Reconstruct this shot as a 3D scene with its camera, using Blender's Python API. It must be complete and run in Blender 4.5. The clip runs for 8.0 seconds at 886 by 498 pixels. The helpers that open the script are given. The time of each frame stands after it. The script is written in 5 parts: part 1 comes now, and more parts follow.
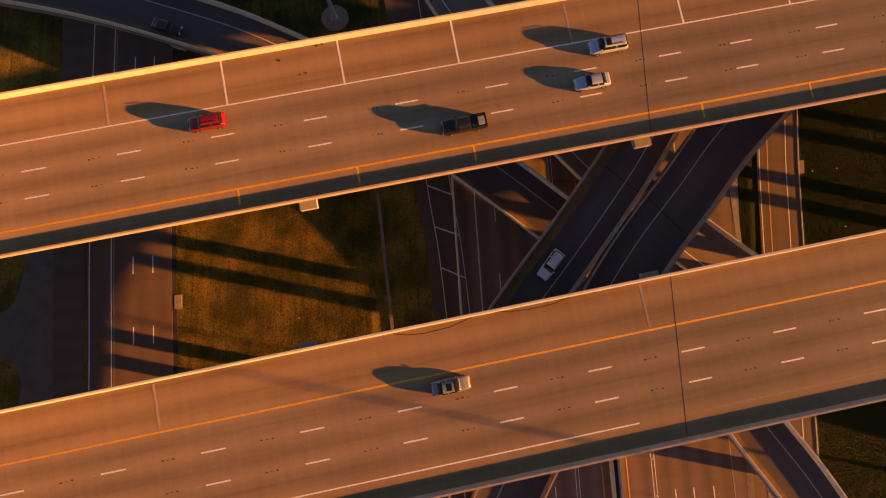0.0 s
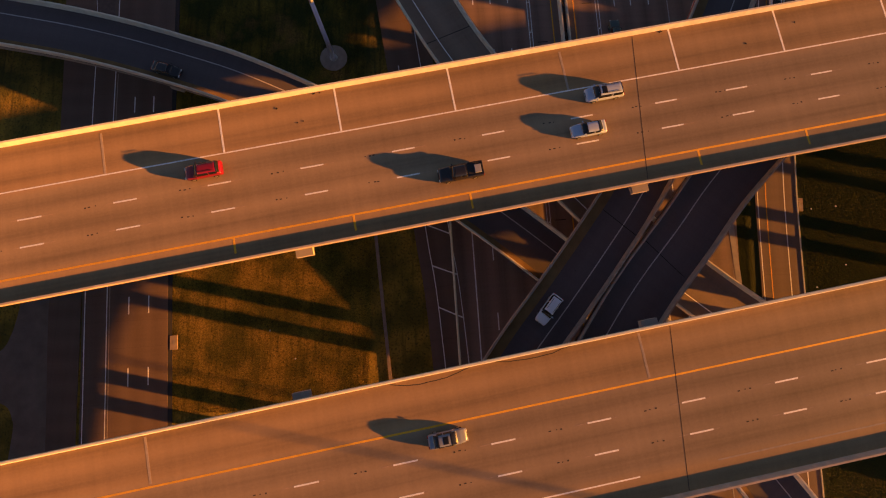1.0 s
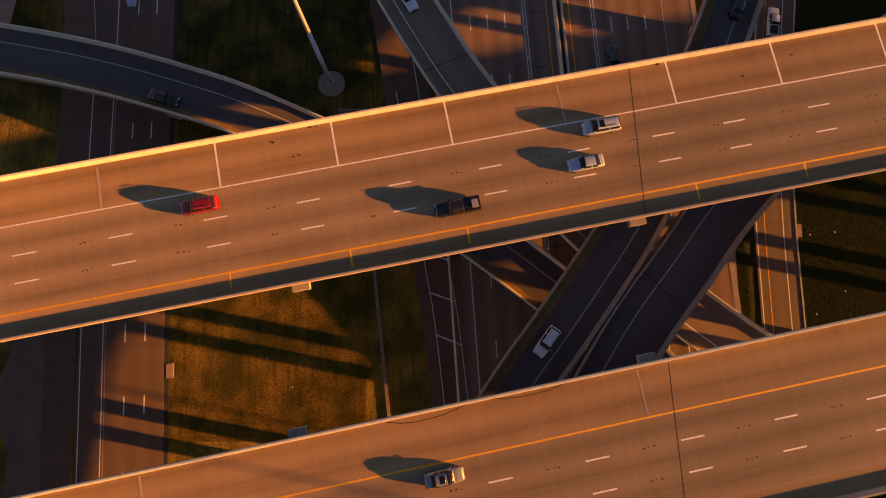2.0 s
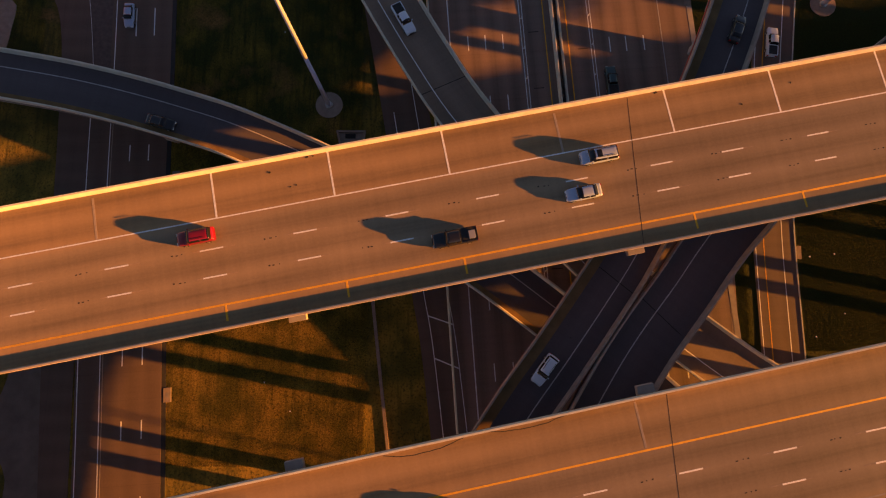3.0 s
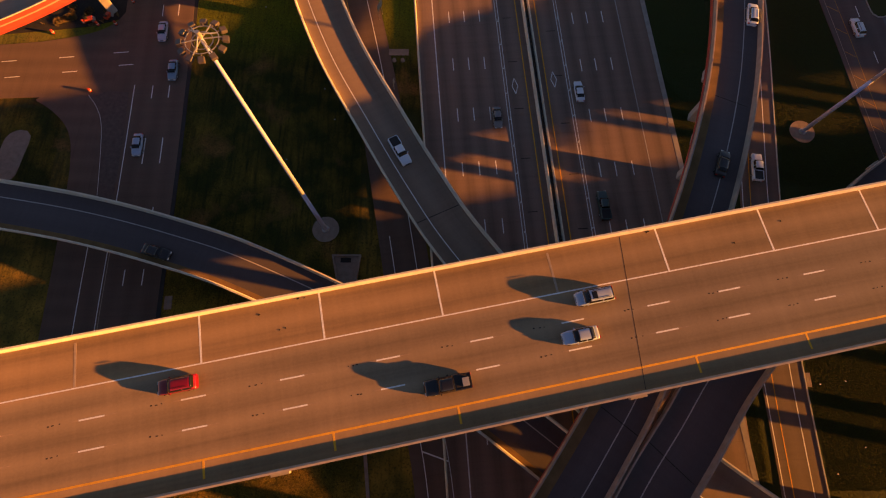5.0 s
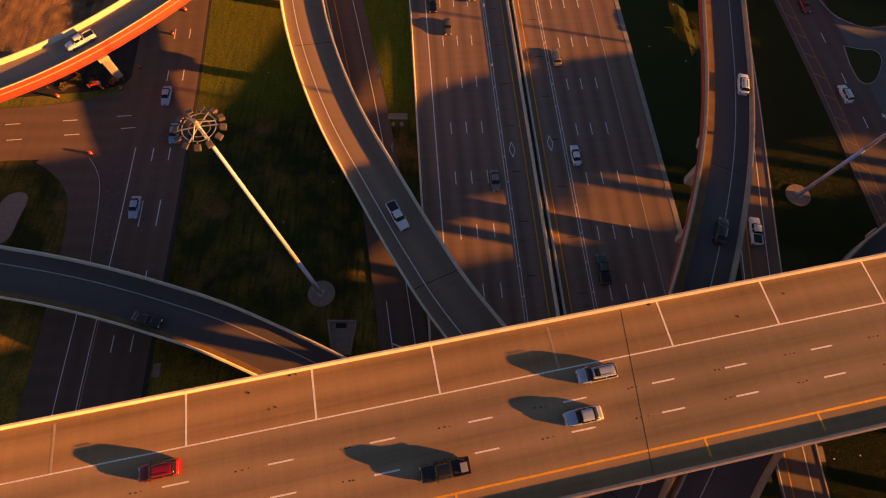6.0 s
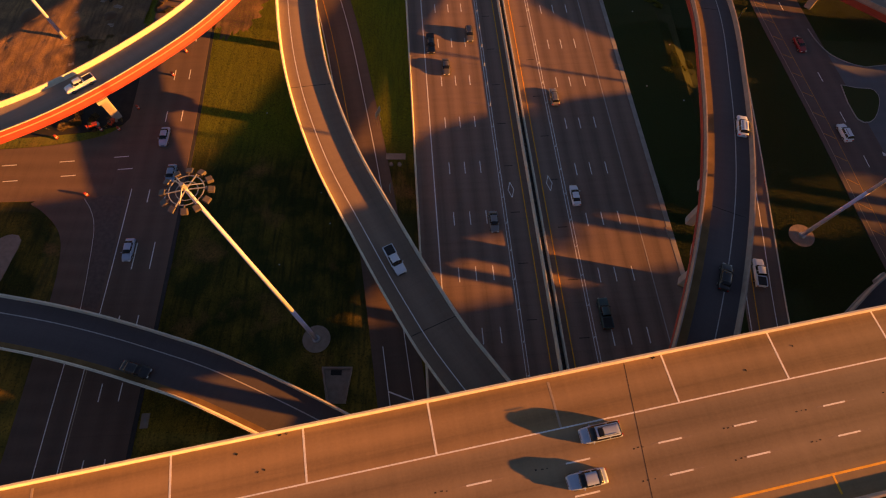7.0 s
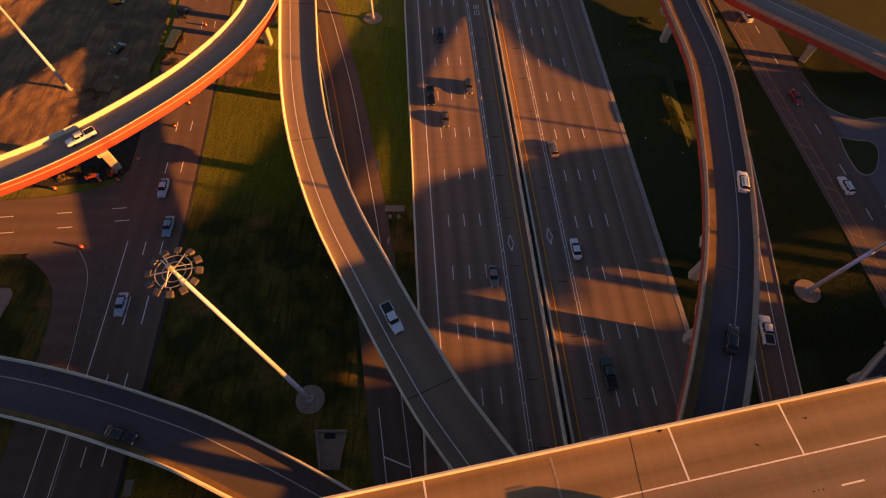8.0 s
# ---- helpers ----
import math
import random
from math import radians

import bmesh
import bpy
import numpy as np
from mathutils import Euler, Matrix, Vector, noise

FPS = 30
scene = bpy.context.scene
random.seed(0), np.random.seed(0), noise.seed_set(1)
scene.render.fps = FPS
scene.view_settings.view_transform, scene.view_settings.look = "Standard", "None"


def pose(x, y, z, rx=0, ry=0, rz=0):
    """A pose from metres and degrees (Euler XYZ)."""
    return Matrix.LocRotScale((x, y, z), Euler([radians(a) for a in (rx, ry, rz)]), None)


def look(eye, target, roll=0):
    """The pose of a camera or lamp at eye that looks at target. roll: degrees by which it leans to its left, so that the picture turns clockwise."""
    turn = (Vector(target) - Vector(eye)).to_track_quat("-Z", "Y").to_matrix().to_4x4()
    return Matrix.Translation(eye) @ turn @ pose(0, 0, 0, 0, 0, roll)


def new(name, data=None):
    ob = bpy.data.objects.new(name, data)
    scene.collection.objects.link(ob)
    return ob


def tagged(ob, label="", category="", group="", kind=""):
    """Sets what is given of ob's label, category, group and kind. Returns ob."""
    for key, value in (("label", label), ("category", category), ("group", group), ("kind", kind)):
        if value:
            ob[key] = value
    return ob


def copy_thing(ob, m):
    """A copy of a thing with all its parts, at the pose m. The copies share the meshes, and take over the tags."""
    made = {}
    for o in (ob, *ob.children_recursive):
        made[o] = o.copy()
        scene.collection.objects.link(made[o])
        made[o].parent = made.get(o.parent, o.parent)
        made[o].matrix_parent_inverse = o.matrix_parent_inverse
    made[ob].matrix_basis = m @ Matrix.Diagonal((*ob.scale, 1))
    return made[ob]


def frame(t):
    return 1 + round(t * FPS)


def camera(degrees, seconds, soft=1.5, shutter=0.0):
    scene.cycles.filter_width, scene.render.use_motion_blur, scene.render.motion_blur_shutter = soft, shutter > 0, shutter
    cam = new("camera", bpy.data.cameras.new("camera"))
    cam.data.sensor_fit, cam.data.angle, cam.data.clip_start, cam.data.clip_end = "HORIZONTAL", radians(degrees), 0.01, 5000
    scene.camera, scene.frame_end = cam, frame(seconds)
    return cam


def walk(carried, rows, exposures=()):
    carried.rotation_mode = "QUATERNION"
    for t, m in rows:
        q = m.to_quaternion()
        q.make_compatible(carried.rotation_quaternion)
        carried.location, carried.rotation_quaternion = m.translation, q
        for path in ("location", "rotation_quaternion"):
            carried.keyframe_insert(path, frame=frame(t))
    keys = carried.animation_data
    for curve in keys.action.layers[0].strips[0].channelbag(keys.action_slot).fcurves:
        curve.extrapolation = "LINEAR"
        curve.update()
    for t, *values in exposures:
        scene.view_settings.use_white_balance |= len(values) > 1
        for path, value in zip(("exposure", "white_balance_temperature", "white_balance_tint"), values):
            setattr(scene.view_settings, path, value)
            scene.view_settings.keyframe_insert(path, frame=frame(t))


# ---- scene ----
cam = camera(84.79, 8.0, 1.1)
PATH = [
    (0, pose(18.505, -51.280, 85.476, 5.673, -1.062, 0.152)),
    (0.5, pose(18.672, -49.087, 85.506, 6.771, -1.063, 0.114)),
    (1, pose(19.038, -46.903, 85.544, 7.392, -0.954, 0.104)),
    (1.5, pose(19.248, -44.895, 85.648, 7.752, -0.927, 0.099)),
    (2.8, pose(19.818, -39.785, 85.999, 7.965, -0.912, 0.040)),
    (3, pose(19.886, -38.975, 86.061, 7.955, -0.864, 0.035)),
    (3.2, pose(19.940, -38.153, 86.126, 8.306, -0.877, 0.023)),
    (3.5, pose(20.027, -36.898, 86.221, 9.967, -0.905, 0.000)),
    (3.7, pose(20.109, -36.049, 86.278, 11.493, -0.894, -0.023)),
    (4, pose(20.274, -34.765, 86.350, 13.655, -0.857, -0.050)),
    (4.2, pose(20.406, -33.908, 86.389, 14.711, -0.837, -0.057)),
    (5.3, pose(21.045, -29.223, 86.564, 18.491, -0.707, -0.069)),
    (5.5, pose(21.069, -28.378, 86.606, 19.742, -0.770, -0.072)),
    (5.7, pose(21.067, -27.536, 86.654, 20.901, -0.831, -0.063)),
    (6, pose(21.063, -26.265, 86.718, 22.169, -0.941, -0.026)),
    (6.2, pose(21.124, -25.411, 86.743, 22.790, -0.928, -0.006)),
    (6.5, pose(21.329, -24.181, 86.756, 23.580, -0.880, 0.007)),
    (6.7, pose(21.448, -23.427, 86.724, 24.149, -0.854, -0.017)),
    (7, pose(21.612, -22.303, 86.665, 24.981, -0.793, -0.075)),
    (7.2, pose(21.744, -21.486, 86.730, 25.669, -0.733, -0.086)),
    (7.5, pose(21.925, -20.169, 86.940, 27.229, -0.672, -0.087)),
    (7.7, pose(21.995, -19.257, 87.052, 28.043, -0.688, -0.040)),
    (8, pose(22.045, -17.868, 87.170, 28.882, -0.756, 0.140)),
]
walk(cam, PATH, [(0, 1.70, 6100, 34), (8, 1.70, 6100, 34)])

# ---- sky and sun ----
SUN_EL, SUN_AZ = 9.1, 101.0
world = bpy.data.worlds.new("sky")
world.use_nodes = True
scene.world = world
wn = world.node_tree.nodes
sky = wn.new("ShaderNodeTexSky")
sky.sky_type, sky.sun_disc = "NISHITA", False
sky.ozone_density, sky.dust_density = 0.6, 0.2
sky.sun_elevation, sky.sun_rotation = radians(SUN_EL), radians(SUN_AZ)
wn["Background"].inputs[1].default_value = 0.0245
world.node_tree.links.new(sky.outputs[0], wn["Background"].inputs[0])
sun = new("sun", bpy.data.lights.new("sun", "SUN"))
sun.data.energy, sun.data.angle, sun.data.color = 4.7, radians(0.6), (1.0, 0.360, 0.022)
az = radians(SUN_AZ)
toward = Vector((math.sin(az) * math.cos(radians(SUN_EL)), math.cos(az) * math.cos(radians(SUN_EL)), math.sin(radians(SUN_EL))))
sun.matrix_basis = look(toward * 300, (0, 0, 0))


# ---- materials ----
def nodes_of(name, rough=0.8, metal=0.0):
    m = bpy.data.materials.new(name)
    m.use_nodes = True
    n, l = m.node_tree.nodes, m.node_tree.links
    b = n["Principled BSDF"]
    b.inputs["Roughness"].default_value, b.inputs["Metallic"].default_value = rough, metal
    b.inputs["Diffuse Roughness"].default_value = 0.6 if rough > 0.78 else 0.0
    return m, n, l, b


def plain(name, colour, rough=0.6, metal=0.0, vary=0.12, scale=3.0, bump=0.0):
    """A paint or metal with mild mottling and a fine grain."""
    m, n, l, b = nodes_of(name, rough, metal)
    tc = n.new("ShaderNodeTexCoord")
    big, fine = n.new("ShaderNodeTexNoise"), n.new("ShaderNodeTexNoise")
    big.inputs["Scale"].default_value, fine.inputs["Scale"].default_value = scale, scale * 14
    big.inputs["Detail"].default_value = fine.inputs["Detail"].default_value = 5
    l.new(tc.outputs["Object"], big.inputs["Vector"]), l.new(tc.outputs["Object"], fine.inputs["Vector"])
    add = n.new("ShaderNodeMath")
    add.operation = "MULTIPLY_ADD"
    add.inputs[1].default_value = 0.35
    l.new(fine.outputs["Fac"], add.inputs[0]), l.new(big.outputs["Fac"], add.inputs[2])
    ramp = n.new("ShaderNodeMapRange")
    ramp.inputs["From Min"].default_value, ramp.inputs["From Max"].default_value = 0.35, 1.0
    ramp.inputs["To Min"].default_value, ramp.inputs["To Max"].default_value = 1 - vary, 1 + vary
    l.new(add.outputs[0], ramp.inputs["Value"])
    mul = n.new("ShaderNodeVectorMath")
    mul.operation = "SCALE"
    mul.inputs[0].default_value = colour
    l.new(ramp.outputs[0], mul.inputs["Scale"]), l.new(mul.outputs[0], b.inputs["Base Color"])
    if bump:
        bp = n.new("ShaderNodeBump")
        bp.inputs["Strength"].default_value, bp.inputs["Distance"].default_value = 0.6, bump
        l.new(fine.outputs["Fac"], bp.inputs["Height"]), l.new(bp.outputs[0], b.inputs["Normal"])
    return m


def paved(name, colour, lane=3.65, wear=0.22, mottle=0.16, slab=0.0, rough=0.85, lanes=None):
    """Concrete or asphalt that runs along u and across v, both in metres: wheel-track grime, streaks, patches, saw-cut slabs."""
    m, n, l, b = nodes_of(name, rough)
    uv = n.new("ShaderNodeUVMap")
    sep = n.new("ShaderNodeSeparateXYZ")
    l.new(uv.outputs[0], sep.inputs[0])

    def noise_at(sx, sy, detail=5):
        mp, no = n.new("ShaderNodeMapping"), n.new("ShaderNodeTexNoise")
        mp.inputs["Scale"].default_value = (sx, sy, 1)
        no.inputs["Scale"].default_value, no.inputs["Detail"].default_value = 1.0, detail
        l.new(uv.outputs[0], mp.inputs["Vector"]), l.new(mp.outputs[0], no.inputs["Vector"])
        return no.outputs["Fac"]

    def calc(op, a, c, d=None):
        q = n.new("ShaderNodeMath")
        q.operation = op
        for i, v in enumerate((a, c, d)):
            if v is None:
                continue
            if isinstance(v, (int, float)):
                q.inputs[i].default_value = v
            else:
                l.new(v, q.inputs[i])
        return q.outputs[0]

    broad, streak, fine = noise_at(0.045, 0.16), noise_at(0.035, 1.5), noise_at(2.6, 3.2)
    track = calc("COSINE", calc("MULTIPLY", sep.outputs["Y"], 2 * math.pi / lane), 0)
    track = calc("MULTIPLY_ADD", track, -0.5, 0.5)
    track = calc("MULTIPLY", track, calc("MULTIPLY_ADD", streak, 1.6, -0.2))
    k = calc("MULTIPLY_ADD", broad, 2 * mottle, 1.0 - mottle)
    k = calc("SUBTRACT", k, calc("MULTIPLY", track, wear))
    k = calc("ADD", k, calc("MULTIPLY_ADD", streak, 0.22, -0.11))
    k = calc("ADD", k, calc("MULTIPLY_ADD", fine, 0.20, -0.10))
    k = calc("ADD", k, calc("MULTIPLY_ADD", noise_at(0.9, 0.05, 4), 0.26, -0.13))
    if slab:
        edge = calc("PINGPONG", sep.outputs["X"], slab / 2)
        cut = calc("LESS_THAN", edge, 0.045)
        k = calc("SUBTRACT", k, calc("MULTIPLY", cut, 0.10))
    mul = n.new("ShaderNodeVectorMath")
    mul.operation = "SCALE"
    mul.inputs[0].default_value = colour
    if lanes:
        half, mid = (lanes[1] - lanes[0]) / 2, (lanes[1] + lanes[0]) / 2
        off = calc("ABSOLUTE", calc("SUBTRACT", sep.outputs["Y"], mid), 0)
        off = calc("ADD", off, calc("MULTIPLY_ADD", streak, 0.8, -0.4))
        ramp = n.new("ShaderNodeMapRange")
        ramp.inputs["From Min"].default_value, ramp.inputs["From Max"].default_value = half - 0.9, half + 0.4
        l.new(off, ramp.inputs["Value"])
        tone = n.new("ShaderNodeMix")
        tone.data_type = "RGBA"
        tone.inputs[6].default_value = (colour[0] * 0.93, colour[1] * 0.97, colour[2] * 1.02, 1)
        tone.inputs[7].default_value = (colour[0] * 1.08, colour[1] * 1.02, colour[2] * 0.86, 1)
        l.new(ramp.outputs[0], tone.inputs[0])
        l.new(tone.outputs[2], mul.inputs[0])
    l.new(k, mul.inputs["Scale"]), l.new(mul.outputs[0], b.inputs["Base Color"])
    bp = n.new("ShaderNodeBump")
    bp.inputs["Strength"].default_value, bp.inputs["Distance"].default_value = 0.5, 0.02
    l.new(fine, bp.inputs["Height"]), l.new(bp.outputs[0], b.inputs["Normal"])
    return m


def turf(name, green, straw, dirt, lush=None, lit_verge=None, lit_lawn=None, lit_hay=None):
    m, n, l, b = nodes_of(name, 0.95)
    tc = n.new("ShaderNodeTexCoord")

    def noise_at(s, d=6):
        no = n.new("ShaderNodeTexNoise")
        no.inputs["Scale"].default_value, no.inputs["Detail"].default_value = s, d
        l.new(tc.outputs["Object"], no.inputs["Vector"])
        return no.outputs["Fac"]

    def mix(a, c, f, lo, hi):
        mr = n.new("ShaderNodeMapRange")
        mr.inputs["From Min"].default_value, mr.inputs["From Max"].default_value = lo, hi
        l.new(f, mr.inputs["Value"])
        mx = n.new("ShaderNodeMix")
        mx.data_type = "RGBA"
        l.new(mr.outputs[0], mx.inputs[0])
        for sock, v in ((6, a), (7, c)):
            if isinstance(v, tuple):
                mx.inputs[sock].default_value = (*v, 1)
            else:
                l.new(v, mx.inputs[sock])
        return mx.outputs[2]

    mp, row = n.new("ShaderNodeMapping"), n.new("ShaderNodeTexNoise")
    mp.inputs["Scale"].default_value = (1.3, 0.12, 1)
    row.inputs["Scale"].default_value, row.inputs["Detail"].default_value = 1.0, 4
    l.new(tc.outputs["Object"], mp.inputs["Vector"]), l.new(mp.outputs[0], row.inputs["Vector"])
    c = mix(green, straw, noise_at(0.16, 8), 0.42, 0.66)
    split = n.new("ShaderNodeSeparateXYZ")
    l.new(tc.outputs["Object"], split.inputs[0])
    c = mix(c, tuple(0.6 * v for v in green), row.outputs["Fac"], 0.45, 0.75)
    c = mix(c, dirt, noise_at(0.10, 9), 0.57, 0.70)
    # Northern and southern grass tones are brighter, to paint in low sun there.
    if lit_verge:
        c = mix(c, mix(lit_verge, tuple(0.72 * v for v in lit_verge), row.outputs["Fac"], 0.4, 0.7), split.outputs["Y"], 36, 48)
    if lit_lawn:
        c = mix(mix(mix(lit_lawn, lit_hay, noise_at(0.16, 8), 0.40, 0.64), tuple(0.75 * v for v in lit_lawn), row.outputs["Fac"], 0.5, 0.8), c, split.outputs["Y"], -15, 0)
    if lush:
        c = mix(c, lush, split.outputs["X"], 40, 66)
    fine = noise_at(2.8, 6)
    c = mix(c, tuple(0.62 * v for v in green), fine, 0.5, 0.78)
    l.new(c, b.inputs["Base Color"])
    bp = n.new("ShaderNodeBump")
    bp.inputs["Strength"].default_value, bp.inputs["Distance"].default_value = 0.9, 0.10
    l.new(fine, bp.inputs["Height"]), l.new(bp.outputs[0], b.inputs["Normal"])
    return m


# The last three colours are brightened for grass in sun.
GRASS = ((0.050, 0.058, 0.004), (0.230, 0.160, 0.014), (0.30, 0.155, 0.040), (0.027, 0.046, 0.002), (0.215, 0.235, 0.004), (0.140, 0.118, 0.008), (0.400, 0.270, 0.024))
M_DECK = paved("deck_concrete", (0.385, 0.272, 0.160), 3.7, 0.46, 0.26, lanes=(-7.4, 4.0))
# Ramp concrete for shaded ramps; the shade is painted into its dark colour.
M_RAMP_SHADE = paved("shaded_ramp_concrete", (0.118, 0.097, 0.102), 4.4, 0.22, 0.22)
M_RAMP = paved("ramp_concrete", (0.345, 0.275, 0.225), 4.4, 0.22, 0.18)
M_RAMP_WARM = paved("warm_ramp_concrete", (0.30, 0.222, 0.165), 4.4, 0.30, 0.22)
M_FREEWAY = paved("freeway_concrete", (0.295, 0.208, 0.165), 3.5, 0.46, 0.14, 4.6)
M_ROAD = paved("road_concrete", (0.165, 0.114, 0.088), 3.5, 0.22, 0.20, 4.6)
M_STREET = paved("street_concrete", (0.215, 0.155, 0.122), 3.5, 0.24, 0.20, 4.6)
M_RIGHT = paved("right_street_concrete", (0.155, 0.118, 0.108), 3.5, 0.24, 0.20, 4.6)
M_SIDE = paved("side_road_asphalt", (0.155, 0.165, 0.19), 3.5, 0.15, 0.18)
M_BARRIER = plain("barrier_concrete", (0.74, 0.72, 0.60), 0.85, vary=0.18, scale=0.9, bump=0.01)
M_PARAPET = plain("darker_parapet_concrete", (0.50, 0.42, 0.345), 0.88, vary=0.22, scale=0.9, bump=0.01)
M_MOW = plain("mow_strip_concrete", (0.42, 0.39, 0.36), 0.9, vary=0.25, scale=0.8, bump=0.01)
# Darker, browner barrier concrete, used on three of the ramps.
M_RAIL_BROWN = plain("brown_rail_concrete", (0.42, 0.35, 0.29), 0.88, vary=0.22, scale=0.9, bump=0.01)
M_CONC = plain("pier_concrete", (0.45, 0.41, 0.36), 0.85, vary=0.16, scale=0.7, bump=0.01)
M_RED = plain("red_girder_paint", (0.42, 0.07, 0.035), 0.55, vary=0.2, scale=0.6)
M_GIRDER = plain("grey_girder", (0.30, 0.27, 0.24), 0.7, vary=0.15, scale=0.6)
M_WHITE = plain("white_line_paint", (0.86, 0.86, 0.86), 0.7, vary=0.18, scale=1.7)
M_FADED = plain("faded_line_paint", (0.42, 0.34, 0.265), 0.8, vary=0.2, scale=1.7)
M_DULL = plain("dull_line_paint", (0.50, 0.47, 0.46), 0.8, vary=0.25, scale=1.7)
M_SLOPE = plain("slope_concrete", (0.185, 0.155, 0.135), 0.9, vary=0.3, scale=0.4, bump=0.01)
M_YELLOW = plain("yellow_line_paint", (0.82, 0.42, 0.012), 0.7, vary=0.2, scale=1.7)
M_GHOST = plain("old_line_ghost", (0.395, 0.285, 0.192), 0.85, vary=0.3, scale=1.2)
M_OLD_Y = plain("worn_yellow_paint", (0.45, 0.26, 0.07), 0.8, vary=0.3, scale=1.7)
M_JOINT = plain("rusty_joint_rubber", (0.075, 0.048, 0.036), 0.9)
M_DARK = plain("joint_rubber", (0.03, 0.028, 0.026), 0.9)
M_SCUFF = plain("dark_button", (0.05, 0.04, 0.035), 0.9)
M_GUTTER = plain("asphalt_gutter", (0.045, 0.042, 0.042), 0.9, vary=0.25, scale=1.0, bump=0.01)
M_STEEL = plain("galvanised_steel", (0.55, 0.54, 0.52), 0.45, 0.8, vary=0.12, scale=1.2)
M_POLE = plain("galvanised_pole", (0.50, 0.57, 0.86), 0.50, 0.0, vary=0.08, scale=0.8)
M_PAD = plain("pad_concrete", (0.34, 0.27, 0.22), 0.9, vary=0.25, scale=1.1, bump=0.02)
M_PAVER = plain("red_brown_pavers", (0.135, 0.10, 0.088), 0.9, vary=0.3, scale=1.4, bump=0.02)
M_DIRT = plain("bare_soil", (0.17, 0.105, 0.06), 0.95, vary=0.45, scale=0.25, bump=0.05)
M_GRASS = turf("mown_grass", *(tuple(0.95 * v for v in c) for c in GRASS))
M_TUFT = turf("grass_blades", *(tuple(1.5 * v for v in c) for c in GRASS))
M_SOIL = turf("worked_soil", (0.19, 0.118, 0.062), (0.40, 0.235, 0.095), (0.085, 0.056, 0.036))
M_DARK_SOIL = plain("near_black_soil", (0.030, 0.026, 0.022), 0.95, vary=0.5, scale=0.6, bump=0.06)
M_LIT_SAND = plain("sunlit_sand", (0.215, 0.135, 0.055), 0.95, vary=0.3, scale=0.5, bump=0.02)
M_LAMP = plain("lamp_housing", (0.13, 0.115, 0.115), 0.5, 0.3)
M_GLASS_LAMP = plain("lamp_lens", (0.55, 0.52, 0.47), 0.25)
M_ORANGE = plain("orange_plastic", (0.55, 0.07, 0.02), 0.5)


# ---- mesh helpers ----
def finish(name, verts, faces, material, parent=None, uvs=None, smooth=False, label="", kind=""):
    me = bpy.data.meshes.new(name)
    me.from_pydata(verts, [], faces)
    if uvs is not None:
        layer = me.uv_layers.new(name="UVMap")
        flat = [c for f in faces for i in f for c in uvs[i]]
        layer.data.foreach_set("uv", flat)
    me.materials.append(material)
    if smooth:
        me.polygons.foreach_set("use_smooth", [True] * len(faces))
    me.update()
    ob = new(name, me)
    ob.parent = parent
    return tagged(ob, label, kind=kind)


def part(name, bm, material, parent, label="", smooth=False):
    bmesh.ops.recalc_face_normals(bm, faces=bm.faces)
    me = bpy.data.meshes.new(name)
    bm.to_mesh(me)
    bm.free()
    me.materials.append(material)
    if smooth:
        me.polygons.foreach_set("use_smooth", [True] * len(me.polygons))
    ob = new(name, me)
    ob.parent = parent
    return tagged(ob, label)


def thing(name, m, label, category, group="", kind=""):
    ob = new(name)
    ob.empty_display_size = 0.5
    ob.matrix_basis = m
    return tagged(ob, label, category, group, kind)


def box(bm, size, at=(0, 0, 0), turn=None, bevel=0.0):
    m = Matrix.Translation(at) @ (turn or Matrix()) @ Matrix.Diagonal((*size, 1))
    made = bmesh.ops.create_cube(bm, size=1, matrix=m)["verts"]
    if bevel:
        edges = list({e for v in made for e in v.link_edges})
        bmesh.ops.bevel(bm, geom=edges, offset=bevel, segments=2, affect="EDGES", profile=0.6)
    return bm


def rod(bm, a, b, r1, r2=None, seg=10):
    a, b = Vector(a), Vector(b)
    d = b - a
    m = Matrix.Translation((a + b) / 2) @ d.to_track_quat("Z", "Y").to_matrix().to_4x4()
    bmesh.ops.create_cone(bm, cap_ends=True, segments=seg, radius1=r1, radius2=r1 if r2 is None else r2, depth=d.length, matrix=m)
    return bm


def glide(points, step=2.0):
    """Evenly spaced points along a smooth line through the given ones, with their distance along it."""
    p = [Vector(q) for q in points]
    p = [2 * p[0] - p[1]] + p + [2 * p[-1] - p[-2]]
    out = []
    for i in range(1, len(p) - 2):
        a, b, c, d = p[i - 1 : i + 3]
        n = max(1, round((c - b).length / step))
        for k in range(n):
            t = k / n
            out.append(0.5 * (2 * b + (c - a) * t + (2 * a - 5 * b + 4 * c - d) * t**2 + (3 * b - a - 3 * c + d) * t**3))
    out.append(p[-2])
    run = [0.0]
    for a, b in zip(out, out[1:]):
        run.append(run[-1] + (b - a).length)
    return out, run


def sides(line):
    """The level direction to the left of the way at each point."""
    out = []
    for i in range(len(line)):
        d = line[min(i + 1, len(line) - 1)] - line[max(i - 1, 0)]
        out.append(Vector((-d.y, d.x, 0)).normalized())
    return out


